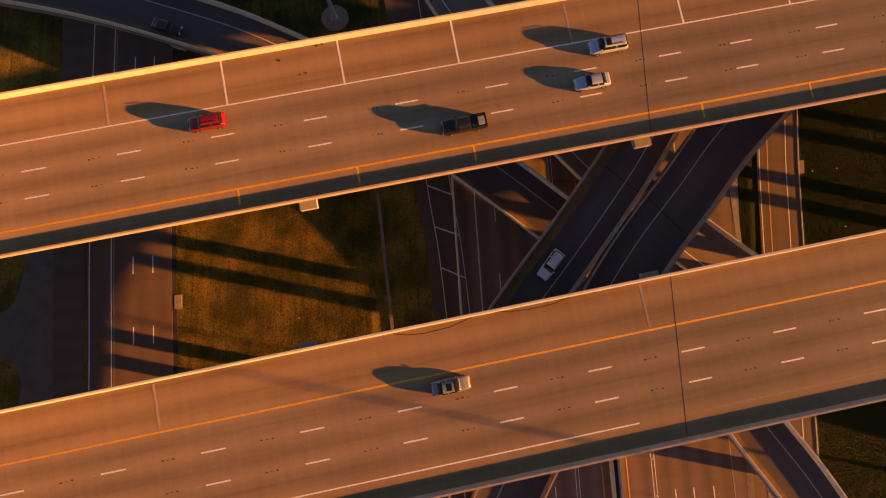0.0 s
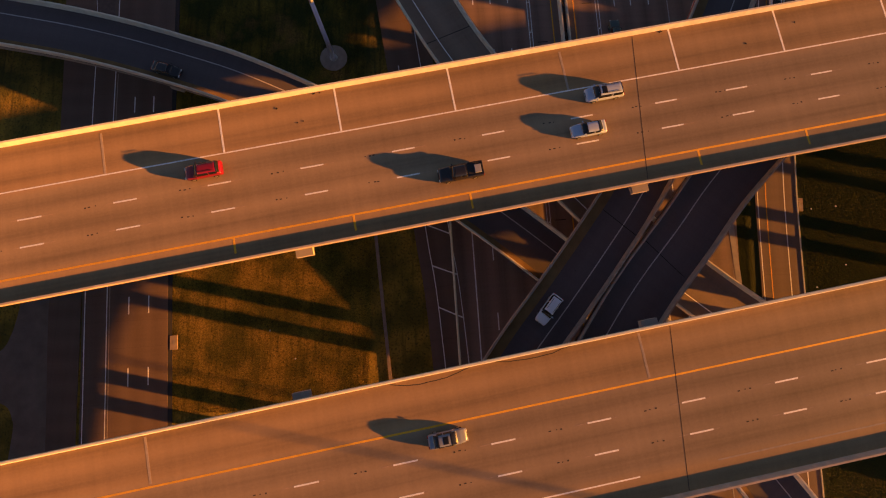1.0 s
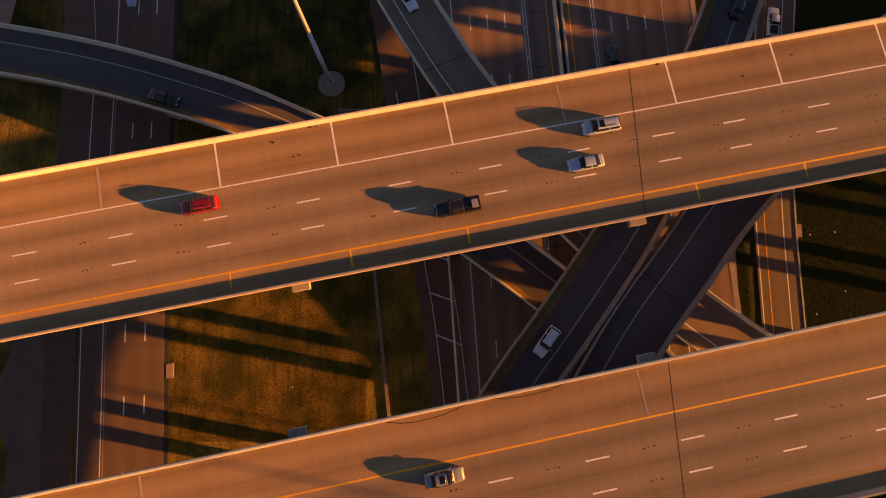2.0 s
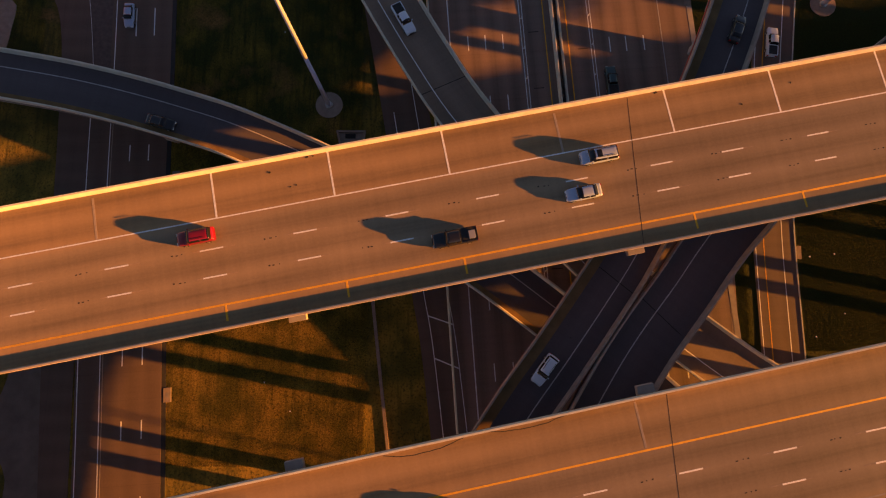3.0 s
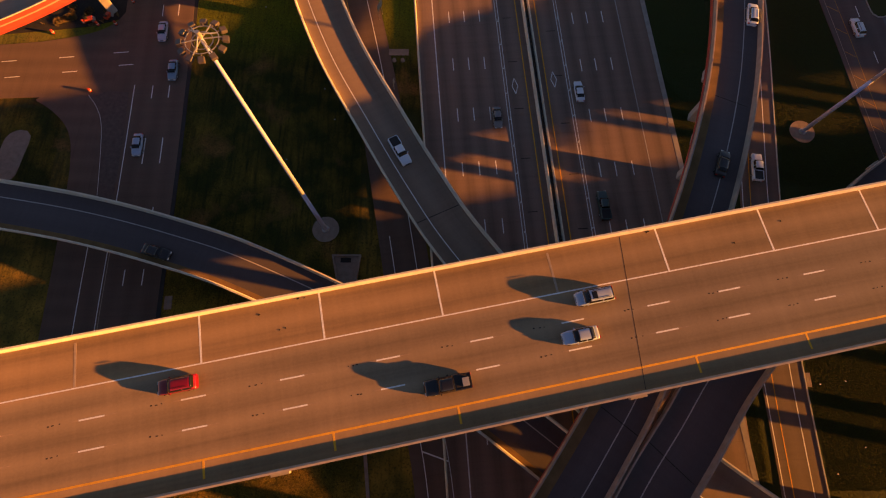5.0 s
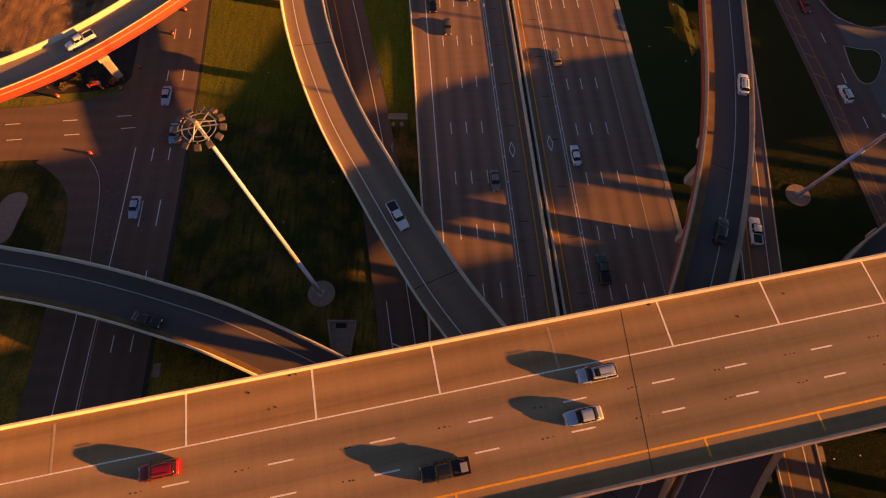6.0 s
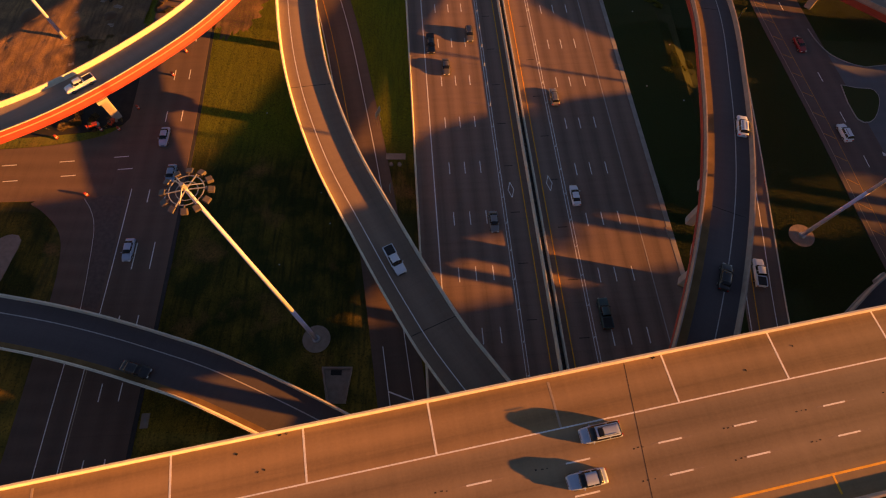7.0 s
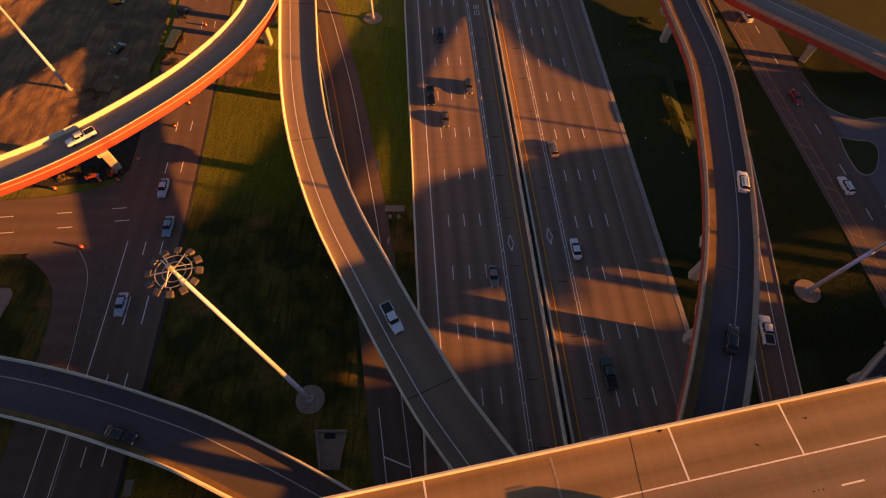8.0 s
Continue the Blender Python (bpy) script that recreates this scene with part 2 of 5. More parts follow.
def sweep(name, path, profile, material, parent=None, label="", kind="", closed=True, span=None):
    """Sweeps a profile of (across, up), across to the left, along a path from glide(); u along, v across in metres."""
    line, run = path
    left = sides(line)
    keep = [i for i in range(len(line)) if span is None or span[0] <= run[i] <= span[1]]
    k = len(profile)
    verts, uvs, faces = [], [], []
    for i in keep:
        for v, z in profile:
            verts.append(line[i] + left[i] * v + Vector((0, 0, z)))
            uvs.append((run[i], v))
    for r in range(len(keep) - 1):
        for j in range(k if closed else k - 1):
            a, b = r * k + j, r * k + (j + 1) % k
            faces.append((a, b, b + k, a + k))
    if closed:
        faces += [tuple(range(k - 1, -1, -1)), tuple(range((len(keep) - 1) * k, len(keep) * k))]
    return finish(name, verts, faces, material, parent, uvs, label=label, kind=kind)


def slab(v0, v1, z0, z1):
    return [(v0, z0), (v1, z0), (v1, z1), (v0, z1)][::-1]


def along(path, s):
    """Place, heading in radians at a distance along the path."""
    line, run = path
    i = max(0, min(len(run) - 2, int(np.searchsorted(run, s)) - 1))
    t = (s - run[i]) / (run[i + 1] - run[i])
    d = line[i + 1] - line[i]
    return line[i].lerp(line[i + 1], t), math.atan2(d.y, d.x)


def dash_mesh(name, length, width, material):
    bm = bmesh.new()
    box(bm, (length, width, 0.012))
    me = bpy.data.meshes.new(name)
    bm.to_mesh(me)
    bm.free()
    me.materials.append(material)
    return me


DASH = dash_mesh("lane_dash", 3.05, 0.20, M_WHITE)


def dashes(path, parent, v, starts, lift, data=None, name="lane_dash"):
    for s in starts:
        p, h = along(path, s)
        q = p + Vector((-math.sin(h), math.cos(h), 0)) * v
        ob = new(name, data or DASH)
        ob.parent = parent
        ob.matrix_basis = Matrix.Translation((q.x, q.y, q.z + lift)) @ Matrix.Rotation(h, 4, "Z")


def stripe(name, path, parent, v, width, lift, material, span=None):
    return sweep(name, path, slab(v - width / 2, v + width / 2, lift - 0.012, lift + 0.004), material, parent, span=span)


def sheet(name, outline, z, thick, material, parent=None, label="", category="", kind="structure"):
    """A flat slab over an outline in the plan."""
    bm = bmesh.new()
    f = bm.faces.new([bm.verts.new((x, y, z)) for x, y in outline])
    bmesh.ops.recalc_face_normals(bm, faces=[f])
    if f.normal.z < 0:
        f.normal_flip()
    ext = bmesh.ops.extrude_face_region(bm, geom=[f])
    for v in [e for e in ext["geom"] if isinstance(e, bmesh.types.BMVert)]:
        v.co.z -= thick
    bmesh.ops.recalc_face_normals(bm, faces=bm.faces)
    bmesh.ops.triangulate(bm, faces=[q for q in bm.faces if len(q.verts) > 4])
    lay = bm.loops.layers.uv.new("UVMap")
    for q in bm.faces:
        for lp in q.loops:
            lp[lay].uv = (lp.vert.co.x, lp.vert.co.y)
    me = bpy.data.meshes.new(name)
    bm.to_mesh(me)
    bm.free()
    me.materials.append(material)
    ob = new(name, me)
    ob.parent = parent
    return tagged(ob, label, category, kind=kind)


def round_line(points, step=1.0):
    return [(p.x, p.y) for p in glide([(x, y, 0) for x, y in points], step)[0]]


# ---- ground ----
def terrain(x, y):
    """Height of the grass: low rolls, and a bank between the freeway and the red-girder ramp."""
    roll = noise.noise((x * 0.07, y * 0.07, 0)) + 0.5 * noise.noise((x * 0.21, y * 0.21, 3))
    z = -0.02 - 0.10 * max(0.0, 0.8 + roll)
    across_, along_ = x - (70.2 - 0.069 * y), min(1.0, max(0.0, (y - 28) / 12)) * min(1.0, max(0.0, (92 - y) / 10))
    if 0 < across_ < 16.5:
        z += 2.15 * along_ * min(across_ / 13.0, (16.5 - across_) / 3.5)
    return z


def build_ground():
    ext, n = 2400.0, 380
    verts, faces = [], []
    for j in range(n + 1):
        for i in range(n + 1):
            a, b = 2 * i / n - 1, 2 * j / n - 1
            x, y = 40 + ext * a * abs(a) ** 1.6, 10 + ext * b * abs(b) ** 1.6
            verts.append((x, y, terrain(x, y)))
    for j in range(n):
        for i in range(n):
            a = j * (n + 1) + i
            faces.append((a, a + 1, a + n + 2, a + n + 1))
    ob = finish("ground", verts, faces, M_GRASS, label="mown green and straw-coloured grass with bare patches", kind="structure")
    ob["category"] = "grass ground"


build_ground()

FW = glide([(43.9 + 0.069 * 420, -420, 0), (43.9 + 0.069 * 150, -150, 0), (43.9, 0, 0), (43.9 - 0.069 * 150, 150, 0), (43.9 - 0.069 * 420, 420, 0)], 6)


def median_debris(road):
    """Blown dirt, leaves and scraps caught between the two median walls."""
    rng = random.Random(9)
    verts, faces = [], []
    for _ in range(900):
        y = rng.uniform(-60, 118)
        x = 43.9 - 0.069 * y + rng.uniform(-0.3, 0.3)
        r, h, a, i = rng.uniform(0.06, 0.22), rng.uniform(0.04, 0.45), rng.uniform(0, 6.28), len(verts)
        for k in range(4):
            verts.append((x + 0.6 * r * math.cos(a + 1.571 * k), y + 1.6 * r * math.sin(a + 1.571 * k), 0.42))
        verts.append((x + rng.uniform(-r, r) * 0.5, y + rng.uniform(-r, r), 0.42 + h))
        faces += [(i + k, i + (k + 1) % 4, i + 4) for k in range(4)]
    finish("debris", verts, faces, M_DIRT, road, kind="stuff")


def build_freeway():
    road = sweep("freeway_road", FW, slab(-25.8, 24.0, -0.4, 0.06), M_FREEWAY, label="wide brown concrete freeway with white lane lines", kind="structure")
    road["category"] = "freeway"
    lift = 0.07
    stripe("edge_line", FW, road, 20.5, 0.22, lift, M_WHITE)
    stripe("edge_line", FW, road, -20.2, 0.18, lift, M_DULL)
    for v in (6.8, 6.25, -6.35, -6.9):
        stripe("lane_line", FW, road, v, 0.13, lift, M_WHITE)
    for v in (2.2, -2.1):
        stripe("yellow_line", FW, road, v, 0.20, lift, M_YELLOW)
    p0 = 420 / math.cos(math.atan(0.069))
    for v in (17.05, 13.75, 10.4, -10.0, -13.15, -16.6):
        dashes(FW, road, v, [p0 + (38.3 if v > 0 else 36.5) + 12.25 * k for k in range(-16, 10)], lift)
    for v, s in ((4.6, 32.2), (-3.7, 33.3)):
        bm = bmesh.new()
        ring = [(1.9, 0), (0, 0.6), (-1.9, 0), (0, -0.6)]
        for a, b in zip(ring, ring[1:] + ring[:1]):
            d = Vector((b[0] - a[0], b[1] - a[1], 0))
            box(bm, (d.length, 0.16, 0.012), ((a[0] + b[0]) / 2, (a[1] + b[1]) / 2, 0), Matrix.Rotation(math.atan2(d.y, d.x), 4, "Z"))
        ob = part("lane_diamond", bm, M_WHITE, road)
        p, h = along(FW, p0 + s)
        q = p + Vector((-math.sin(h), math.cos(h), 0)) * v
        ob.matrix_basis = Matrix.Translation((q.x, q.y, lift + 0.01)) @ Matrix.Rotation(h, 4, "Z")
    jersey = [(0.32, 0.0), (0.30, 0.08), (0.14, 0.33), (0.10, 1.1), (-0.10, 1.1), (-0.14, 0.33), (-0.30, 0.08), (-0.32, 0)]
    for v in (0.58, -0.58):
        sweep("median_barrier", FW, [(a + v, b + 0.06) for a, b in jersey], M_BARRIER, road)
    sweep("median_gutter", FW, slab(-0.34, 0.34, 0.0, 0.42), M_GUTTER, road)
    median_debris(road)
    sweep("edge_barrier", FW, [(0.7 * a + 24.25, 0.75 * b) for a, b in jersey], M_BARRIER, road)
    sweep("mow_strip", FW, slab(-26.8, -25.82, -0.3, 0.09), M_MOW, road)
    for v, k0 in ((-4.7, 0), (4.4, 4)):
        for k in range(-4, 14):
            ob = part("dark_bar", box(bmesh.new(), (0.16, 1.9, 0.012)), M_SCUFF, road)
            p, h = along(FW, p0 + k0 + 11.4 * k)
            q = p + Vector((-math.sin(h), math.cos(h), 0)) * v
            ob.matrix_basis = Matrix.Translation((q.x, q.y, lift + 0.006)) @ Matrix.Rotation(h, 4, "Z")
    # worn lettering on the managed lane, as bars
    for k in range(6):
        ob = part("lettering_bar", box(bmesh.new(), (1.9, 0.22, 0.012)), M_WHITE, road)
        p, h = along(FW, p0 + 106.5 + 2.6 * (k // 3))
        q = p + Vector((-math.sin(h), math.cos(h), 0)) * (3.6 + 0.6 * (k % 3))
        ob.matrix_basis = Matrix.Translation((q.x, q.y, lift + 0.006)) @ Matrix.Rotation(h, 4, "Z")
    # slim delineator posts on the managed-lane lines
    bm = bmesh.new()
    rod(bm, (0, 0, 0), (0, 0, 0.9), 0.05, 0.05, 6)
    rod(bm, (0, 0, 0), (0, 0, 0.05), 0.14, 0.12, 8)
    post = part("lane_post", bm, M_WHITE, road)
    spots = [(6.5, p0 + k * 6.1) for k in range(-14, 26)] + [(-6.6, p0 + k * 6.1) for k in range(-14, 26)]
    for i, (v, s) in enumerate(spots):
        ob = post if i == 0 else post.copy()
        if i:
            scene.collection.objects.link(ob)
        p, h = along(FW, s)
        q = p + Vector((-math.sin(h), math.cos(h), 0)) * v
        ob.matrix_basis = Matrix.Translation((q.x, q.y, 0.06))


build_freeway()

LR = glide([(-25, -260, 0), (-32.8, -120, 0), (-36.2, -67.4, 0), (-37.9, -42.9, 0), (-39.4, -16, 0), (-40.3, 8, 0), (-41.3, 28, 0), (-42.6, 50, 0), (-44.7, 77, 0), (-47, 105, 0), (-56, 200, 0)], 4)


def build_arterial():
    road = sweep("arterial_road", LR, slab(-10.4, 4.2, -0.4, 0.06), M_ROAD, label="brown concrete city road with dashed lanes", kind="structure")
    road["category"] = "road"
    s0 = next(r for p, r in zip(*LR) if p.y > -16)
    lift = 0.07
    stripe("edge_line", LR, road, 0.0, 0.16, lift, M_WHITE, (0, s0 + 46))
    stripe("edge_line", LR, road, -0.45, 0.12, lift, M_FADED, (0, s0 + 10))
    stripe("edge_line", LR, road, 3.75, 0.16, lift, M_WHITE, (0, s0 + 20))
    for v in (-3.75, -7.15):
        dashes(LR, road, v, [s0 - 22.2 + 12.2 * k for k in range(-10, 5)] + [s0 + 29.2, s0 + 41.4] + [s0 + 62 + 12.2 * k for k in range(7)], lift)
    sweep("gutter", LR, slab(-11.15, -10.42, -0.2, 0.02), M_GUTTER, road)


build_arterial()


def build_cross_road():
    edge = round_line([(-260, 14), (-120, 24.5), (-66, 28.2), (-60.5, 27.4), (-55, 23.5), (-52.2, 19.5), (-50.8, 14), (-50, 6), (-48.8, -16), (-47.7, -45), (-45.8, -69), (-42, -120), (-34, -260)])
    back = round_line([(-36, -260), (-37, 60), (-44.8, 60), (-45.4, 56), (-47, 49.5), (-51, 45.2), (-60, 42.6), (-72, 41.1), (-120, 37), (-260, 28)], 1.0)
    back = [(-30.5, -260), (-42.5, -40), (-44, 0), (-40, 40)] + [q for q in back if q[0] < -44.5 and q[1] > 20]
    road = sheet("cross_road", edge + back, 0.045, 0.4, M_ROAD, label="concrete cross street with a curved turning lane", category="road")
    for x, y in ((-69.9, 36.9), (-58.2, 38.0), (-47.1, 39.3), (-81.5, 35.8), (-68.3, 33.0), (-56.8, 34.4), (-80.5, 31.8), (-45.5, 36.2)):
        ob = new("lane_dash", DASH)
        ob.parent = road
        ob.matrix_basis = Matrix.Translation((x + 1.3, y + 0.13, 0.06)) @ Matrix.Rotation(0.10, 4, "Z")
    isl = round_line([(-50.4, 29.0), (-48.2, 26.2), (-46.4, 22.1), (-45.0, 14), (-43.9, 5.4), (-43.3, -2)])
    lane = glide([(x, y, 0.045) for x, y in isl], 1.5)
    stripe("edge_line", lane, road, 0, 0.16, 0.02, M_WHITE)
    sheet("painted_island", isl + [(-40.9, 6), (-41.6, 20), (-42.4, 29.6), (-46, 30.0)], 0.075, 0.06, M_PAVER, road, kind="")
    pad = round_line([(-65.2, 12.0), (-64.6, 19.0), (-62, 20.8), (-59.9, 19.6), (-60.2, 15), (-61.0, 10.4), (-63.5, 9.6), (-65.2, 12.0)])
    sheet("island_pad", pad[:-1], 0.06, 0.15, M_PAD, road, kind="")


build_cross_road()

LF = glide([(-36, 260, 0), (-20, 140, 0), (-8.8, 100, 0), (-2.2, 77, 0), (3.0, 55, 0), (7.4, 35, 0), (11.5, 13.7, 0), (15.4, -8.6, 0), (19.6, -33, 0), (23, -56, 0), (33, -150, 0), (55, -330, 0)], 4)


def build_left_frontage():
    road = sweep("frontage_road", LF, slab(-4.2, 4.4, -0.4, 0.05), M_ROAD, label="narrow concrete frontage road beside the freeway", kind="structure")
    road["category"] = "road"
    s0 = next(r for p, r in zip(*LF) if p.y < 55)
    stripe("edge_line", LF, road, -2.4, 0.15, 0.058, M_YELLOW, (0, s0 + 24))
    stripe("edge_line", LF, road, 2.0, 0.15, 0.058, M_WHITE)
    stripe("edge_line", LF, road, -2.1, 0.16, 0.058, M_WHITE, (s0 + 52, s0 + 300))
    for k in range(6):
        p, h = along(LF, s0 + 62 + k * 7.5)
        bm = box(bmesh.new(), (4.6, 0.25, 0.012))
        ob = part("chevron_bar", bm, M_WHITE, road)
        q = p + Vector((-math.sin(h), math.cos(h), 0)) * -0.1
        ob.matrix_basis = Matrix.Translation((q.x, q.y, 0.06)) @ Matrix.Rotation(h + 1.05, 4, "Z")
    sweep("kerb", LF, slab(-4.45, -4.2, -0.1, 0.2), M_BARRIER, road, span=(0, s0 + 30))


build_left_frontage()

RF = glide([(82, -330, 0), (80.8, -100, 0), (80.8, -42, 0), (81.2, -20, 0), (83.0, 2, 0), (86.0, 24, 0), (89, 45, 0), (92, 70, 0), (95, 100, 0), (97, 200, 0)], 4)


def build_right_frontage():
    road = sweep("frontage_road", RF, slab(-3.9, 3.6, -0.4, 0.05), M_STREET, label="lit concrete frontage road with a yellow edge line", kind="structure")
    road["category"] = "road"
    s0 = next(r for p, r in zip(*RF) if p.y > -42)
    stripe("edge_line", RF, road, 3.2, 0.16, 0.058, M_WHITE, (s0 - 150, s0 + 90))
    stripe("edge_line", RF, road, 1.7, 0.16, 0.058, M_YELLOW, (s0 - 150, s0 + 90))
    stripe("edge_line", RF, road, -1.7, 0.16, 0.058, M_WHITE, (s0 - 150, s0 + 120))
    sweep("kerb", RF, slab(-4.1, -3.9, -0.1, 0.17), M_BARRIER, road)
    sweep("side_strip", RF, slab(7.4, 8.6, -0.1, 0.07), M_PAD, road, span=(s0 - 100, s0 + 30))


build_right_frontage()

RR = glide([(86, 320, 0), (103, 150, 0), (108, 108, 0), (110.5, 80, 0), (113.5, 48, 0), (115.5, 20, 0), (120, -30, 0), (130, -140, 0)], 4)


def build_right_road():
    road = sweep("side_road", RR, slab(-6.3, 6.2, -0.4, 0.06), M_RIGHT, label="two-way concrete street with a hatched yellow median", kind="structure")
    road["category"] = "road"
    s0 = next(r for p, r in zip(*RR) if p.y < 108)
    stripe("yellow_line", RR, road, -2.9, 0.15, 0.07, M_OLD_Y)
    stripe("yellow_line", RR, road, -5.3, 0.12, 0.07, M_FADED)
    for k in range(16):
        p, h = along(RR, s0 + 8 + k * 6.1)
        ob = part("median_hatch", box(bmesh.new(), (2.6, 0.2, 0.012)), M_OLD_Y, road)
        q = p + Vector((-math.sin(h), math.cos(h), 0)) * -4.1
        ob.matrix_basis = Matrix.Translation((q.x, q.y, 0.071)) @ Matrix.Rotation(h + 0.9, 4, "Z")
    dashes(RR, road, 1.2, [s0 + 3 + 12.2 * k for k in range(-4, 14)], 0.07)
    turn = round_line([(115.3, 80), (116.3, 75.2), (118.8, 70.6), (124.6, 67.4), (131.6, 68), (170, 72)])
    side = sheet("turning_lane", turn + [(170, 30), (124, 30), (116, 42)], 0.05, 0.4, M_SIDE, label="grey asphalt turning lanes joining the street", category="road")
    lane = glide([(x, y, 0.0) for x, y in turn], 1.5)
    sweep("kerb", lane, slab(-0.06, 0.12, -0.05, 0.18), M_MOW, side)
    bm = bmesh.new()
    box(bm, (0.22, 1.8, 0.012), (0, -0.6, 0))
    tip = [bm.verts.new(p) for p in ((-0.55, 0.2, 0.006), (0.55, 0.2, 0.006), (0, 1.3, 0.006))]
    bm.faces.new(tip)
    arrow = part("turn_arrow", bm, M_WHITE, side)
    arrow.matrix_basis = pose(120.2, 41.0, 0.062, 0, 0, 20)
    isl = round_line([(117.2, 61.5), (121, 60.6), (124.3, 60.2), (125, 57.5), (122.5, 52.5), (119.8, 50.2), (117.6, 51), (116.9, 56)])
    sheet("kerb_island", isl, 0.20, 0.2, M_MOW, side, kind="")
    cx, cy = sum(p[0] for p in isl) / len(isl), sum(p[1] for p in isl) / len(isl)
    sheet("island_grass", [(cx + (x - cx) * 0.955, cy + (y - cy) * 0.955) for x, y in isl], 0.215, 0.1, M_GRASS, side, kind="")


build_right_road()

# ---- bridges ----
def bar_left(edge, tall):
    """Single-slope barrier whose outer face stands at the left edge."""
    return [(edge - a, b) for a, b in ((0.0, 0.0), (0.0, tall), (0.24, tall), (0.44, 0.05), (0.44, 0.0))]


def bar_right(edge, tall):
    return [(-a, b) for a, b in bar_left(edge, tall)][::-1]


def girder(v, z0, z1, w=0.35, flange=0.95):
    return [(v - flange / 2, z0), (v + flange / 2, z0), (v + flange / 2, z0 + 0.2), (v + w / 2, z0 + 0.3), (v + w / 2, z1), (v - w / 2, z1), (v - w / 2, z0 + 0.3), (v - flange / 2, z0 + 0.2)]


def bent(parent, at, heading, top, reach, spread, col=1.9, deep=1.5, ground=0.0):
    """A pier: a cap beam tapered at its ends on one or two round-cornered shafts."""
    turn = Matrix.Translation((at[0], at[1], 0)) @ Matrix.Rotation(heading, 4, "Z")
    bm = bmesh.new()
    hw = col / 2 + 0.2
    ring = [(-reach, top), (reach, top), (reach, top - 0.8), (reach * 0.62, top - deep), (-reach * 0.62, top - deep), (-reach, top - 0.8)]
    lo = [bm.verts.new((-hw, a, b)) for a, b in ring]
    hi = [bm.verts.new((hw, a, b)) for a, b in ring]
    bm.faces.new(lo), bm.faces.new(hi[::-1])
    for i in range(6):
        j = (i + 1) % 6
        bm.faces.new((lo[j], lo[i], hi[i], hi[j]))
    cap = part("pier_cap", bm, M_CONC, parent)
    cap.matrix_basis = turn
    for y in ((-spread, spread) if spread else (0,)):
        h = top - deep + 0.1 - ground + 0.3
        bm = box(bmesh.new(), (col, col, h), (0, y, ground - 0.3 + h / 2), bevel=0.3)
        part("pier_column", bm, M_CONC, parent).matrix_basis = turn


def straight(angle, v, z, fall=0.0, s0=-330.0, s1=430.0, step=10.0):
    """A straight deck line; past 220 m it begins to sink."""
    a = radians(angle)
    u, n = Vector((math.cos(a), math.sin(a), 0)), Vector((-math.sin(a), math.cos(a), 0))
    pts, run = [], []
    k = round((s1 - s0) / step)
    for i in range(k + 1):
        s = s0 + (s1 - s0) * i / k
        pts.append(u * s + n * v + Vector((0, 0, z - fall * max(0.0, s - 220.0) ** 2)))
        run.append(s)
    return pts, run


def flyover(angle, v, z, top, low, piers, joints, label, deep=1.8, fall=0.0):
    path = straight(angle, v, z, fall)
    bridge = thing("flyover_bridge", Matrix(), label, "bridge", "flyovers")
    sweep("deck", path, slab(low + 0.02, top - 0.02, -0.3, 0.0), M_DECK, bridge)
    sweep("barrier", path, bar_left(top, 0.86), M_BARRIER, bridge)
    # The right-hand barrier takes a darker, browner concrete.
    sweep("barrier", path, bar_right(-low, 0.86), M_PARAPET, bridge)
    for k in range(4):
        g = low + 3.7 + (top - low - 7.4) * k / 3
        sweep("girder", path, girder(g, -deep, -0.3, 0.5, 1.1), M_GIRDER, bridge)
    for s in piers:
        p, h = along(path, s)
        mid = (top + low) / 2
        q = p + Vector((-math.sin(h), math.cos(h), 0)) * mid
        bent(bridge, (q.x, q.y), h, p.z - deep - 0.05, (top - low) / 2 + 0.55, 2.3)
    for s in joints:
        p, h = along(path, s)
        bm = box(bmesh.new(), (0.085, top - low - 0.9, 0.02))
        ob = part("expansion_joint", bm, M_JOINT, bridge)
        q = p + Vector((-math.sin(h), math.cos(h), 0)) * ((top + low) / 2)
        ob.matrix_basis = Matrix.Translation(q) @ Matrix.Rotation(h - 0.14, 4, "Z")
    return bridge, path


ANG_A, ANG_B = 11.25, 11.55
DECK_A, PATH_A = flyover(ANG_A, -28.0, 23.35, 10.6, -10.55, [-285.7, -239.1, -192.5, -145.9, -99.3, -52.7, -6.1, 40.5, 80.7, 120.9, 164.2, 197, 240, 285, 330, 375], [-97.6, 42.0, 181.8], "high concrete flyover with brown deck and pale barriers", 2.5)
DECK_B, PATH_B = flyover(ANG_B, -66.95, 23.4, 10.05, -10.75, [-289.3, -242.7, -196.1, -149.5, -102.9, -56.3, -9.7, 36.9, 79.2, 121.4, 156.6, 195, 240, 285, 330, 375], [-102.9, 36.9, 176.7], "high concrete flyover deck with cracked shoulder", 2.5, 0.0003)

GHOST = dash_mesh("line_ghost", 5.4, 0.13, M_GHOST)
TICK = dash_mesh("shoulder_tick", 6.2, 0.25, M_WHITE)
TICK_OLD = dash_mesh("shoulder_tick", 5.6, 0.30, M_FADED)
TICK_Y = dash_mesh("shoulder_tick", 2.2, 0.28, M_YELLOW)


def across(path, parent, s, v, data, name="shoulder_tick"):
    p, h = along(path, s)
    q = p + Vector((-math.sin(h), math.cos(h), 0)) * v
    ob = new(name, data)
    ob.parent = parent
    ob.matrix_basis = Matrix.Translation((q.x, q.y, q.z + 0.006)) @ Matrix.Rotation(h + math.pi / 2, 4, "Z")


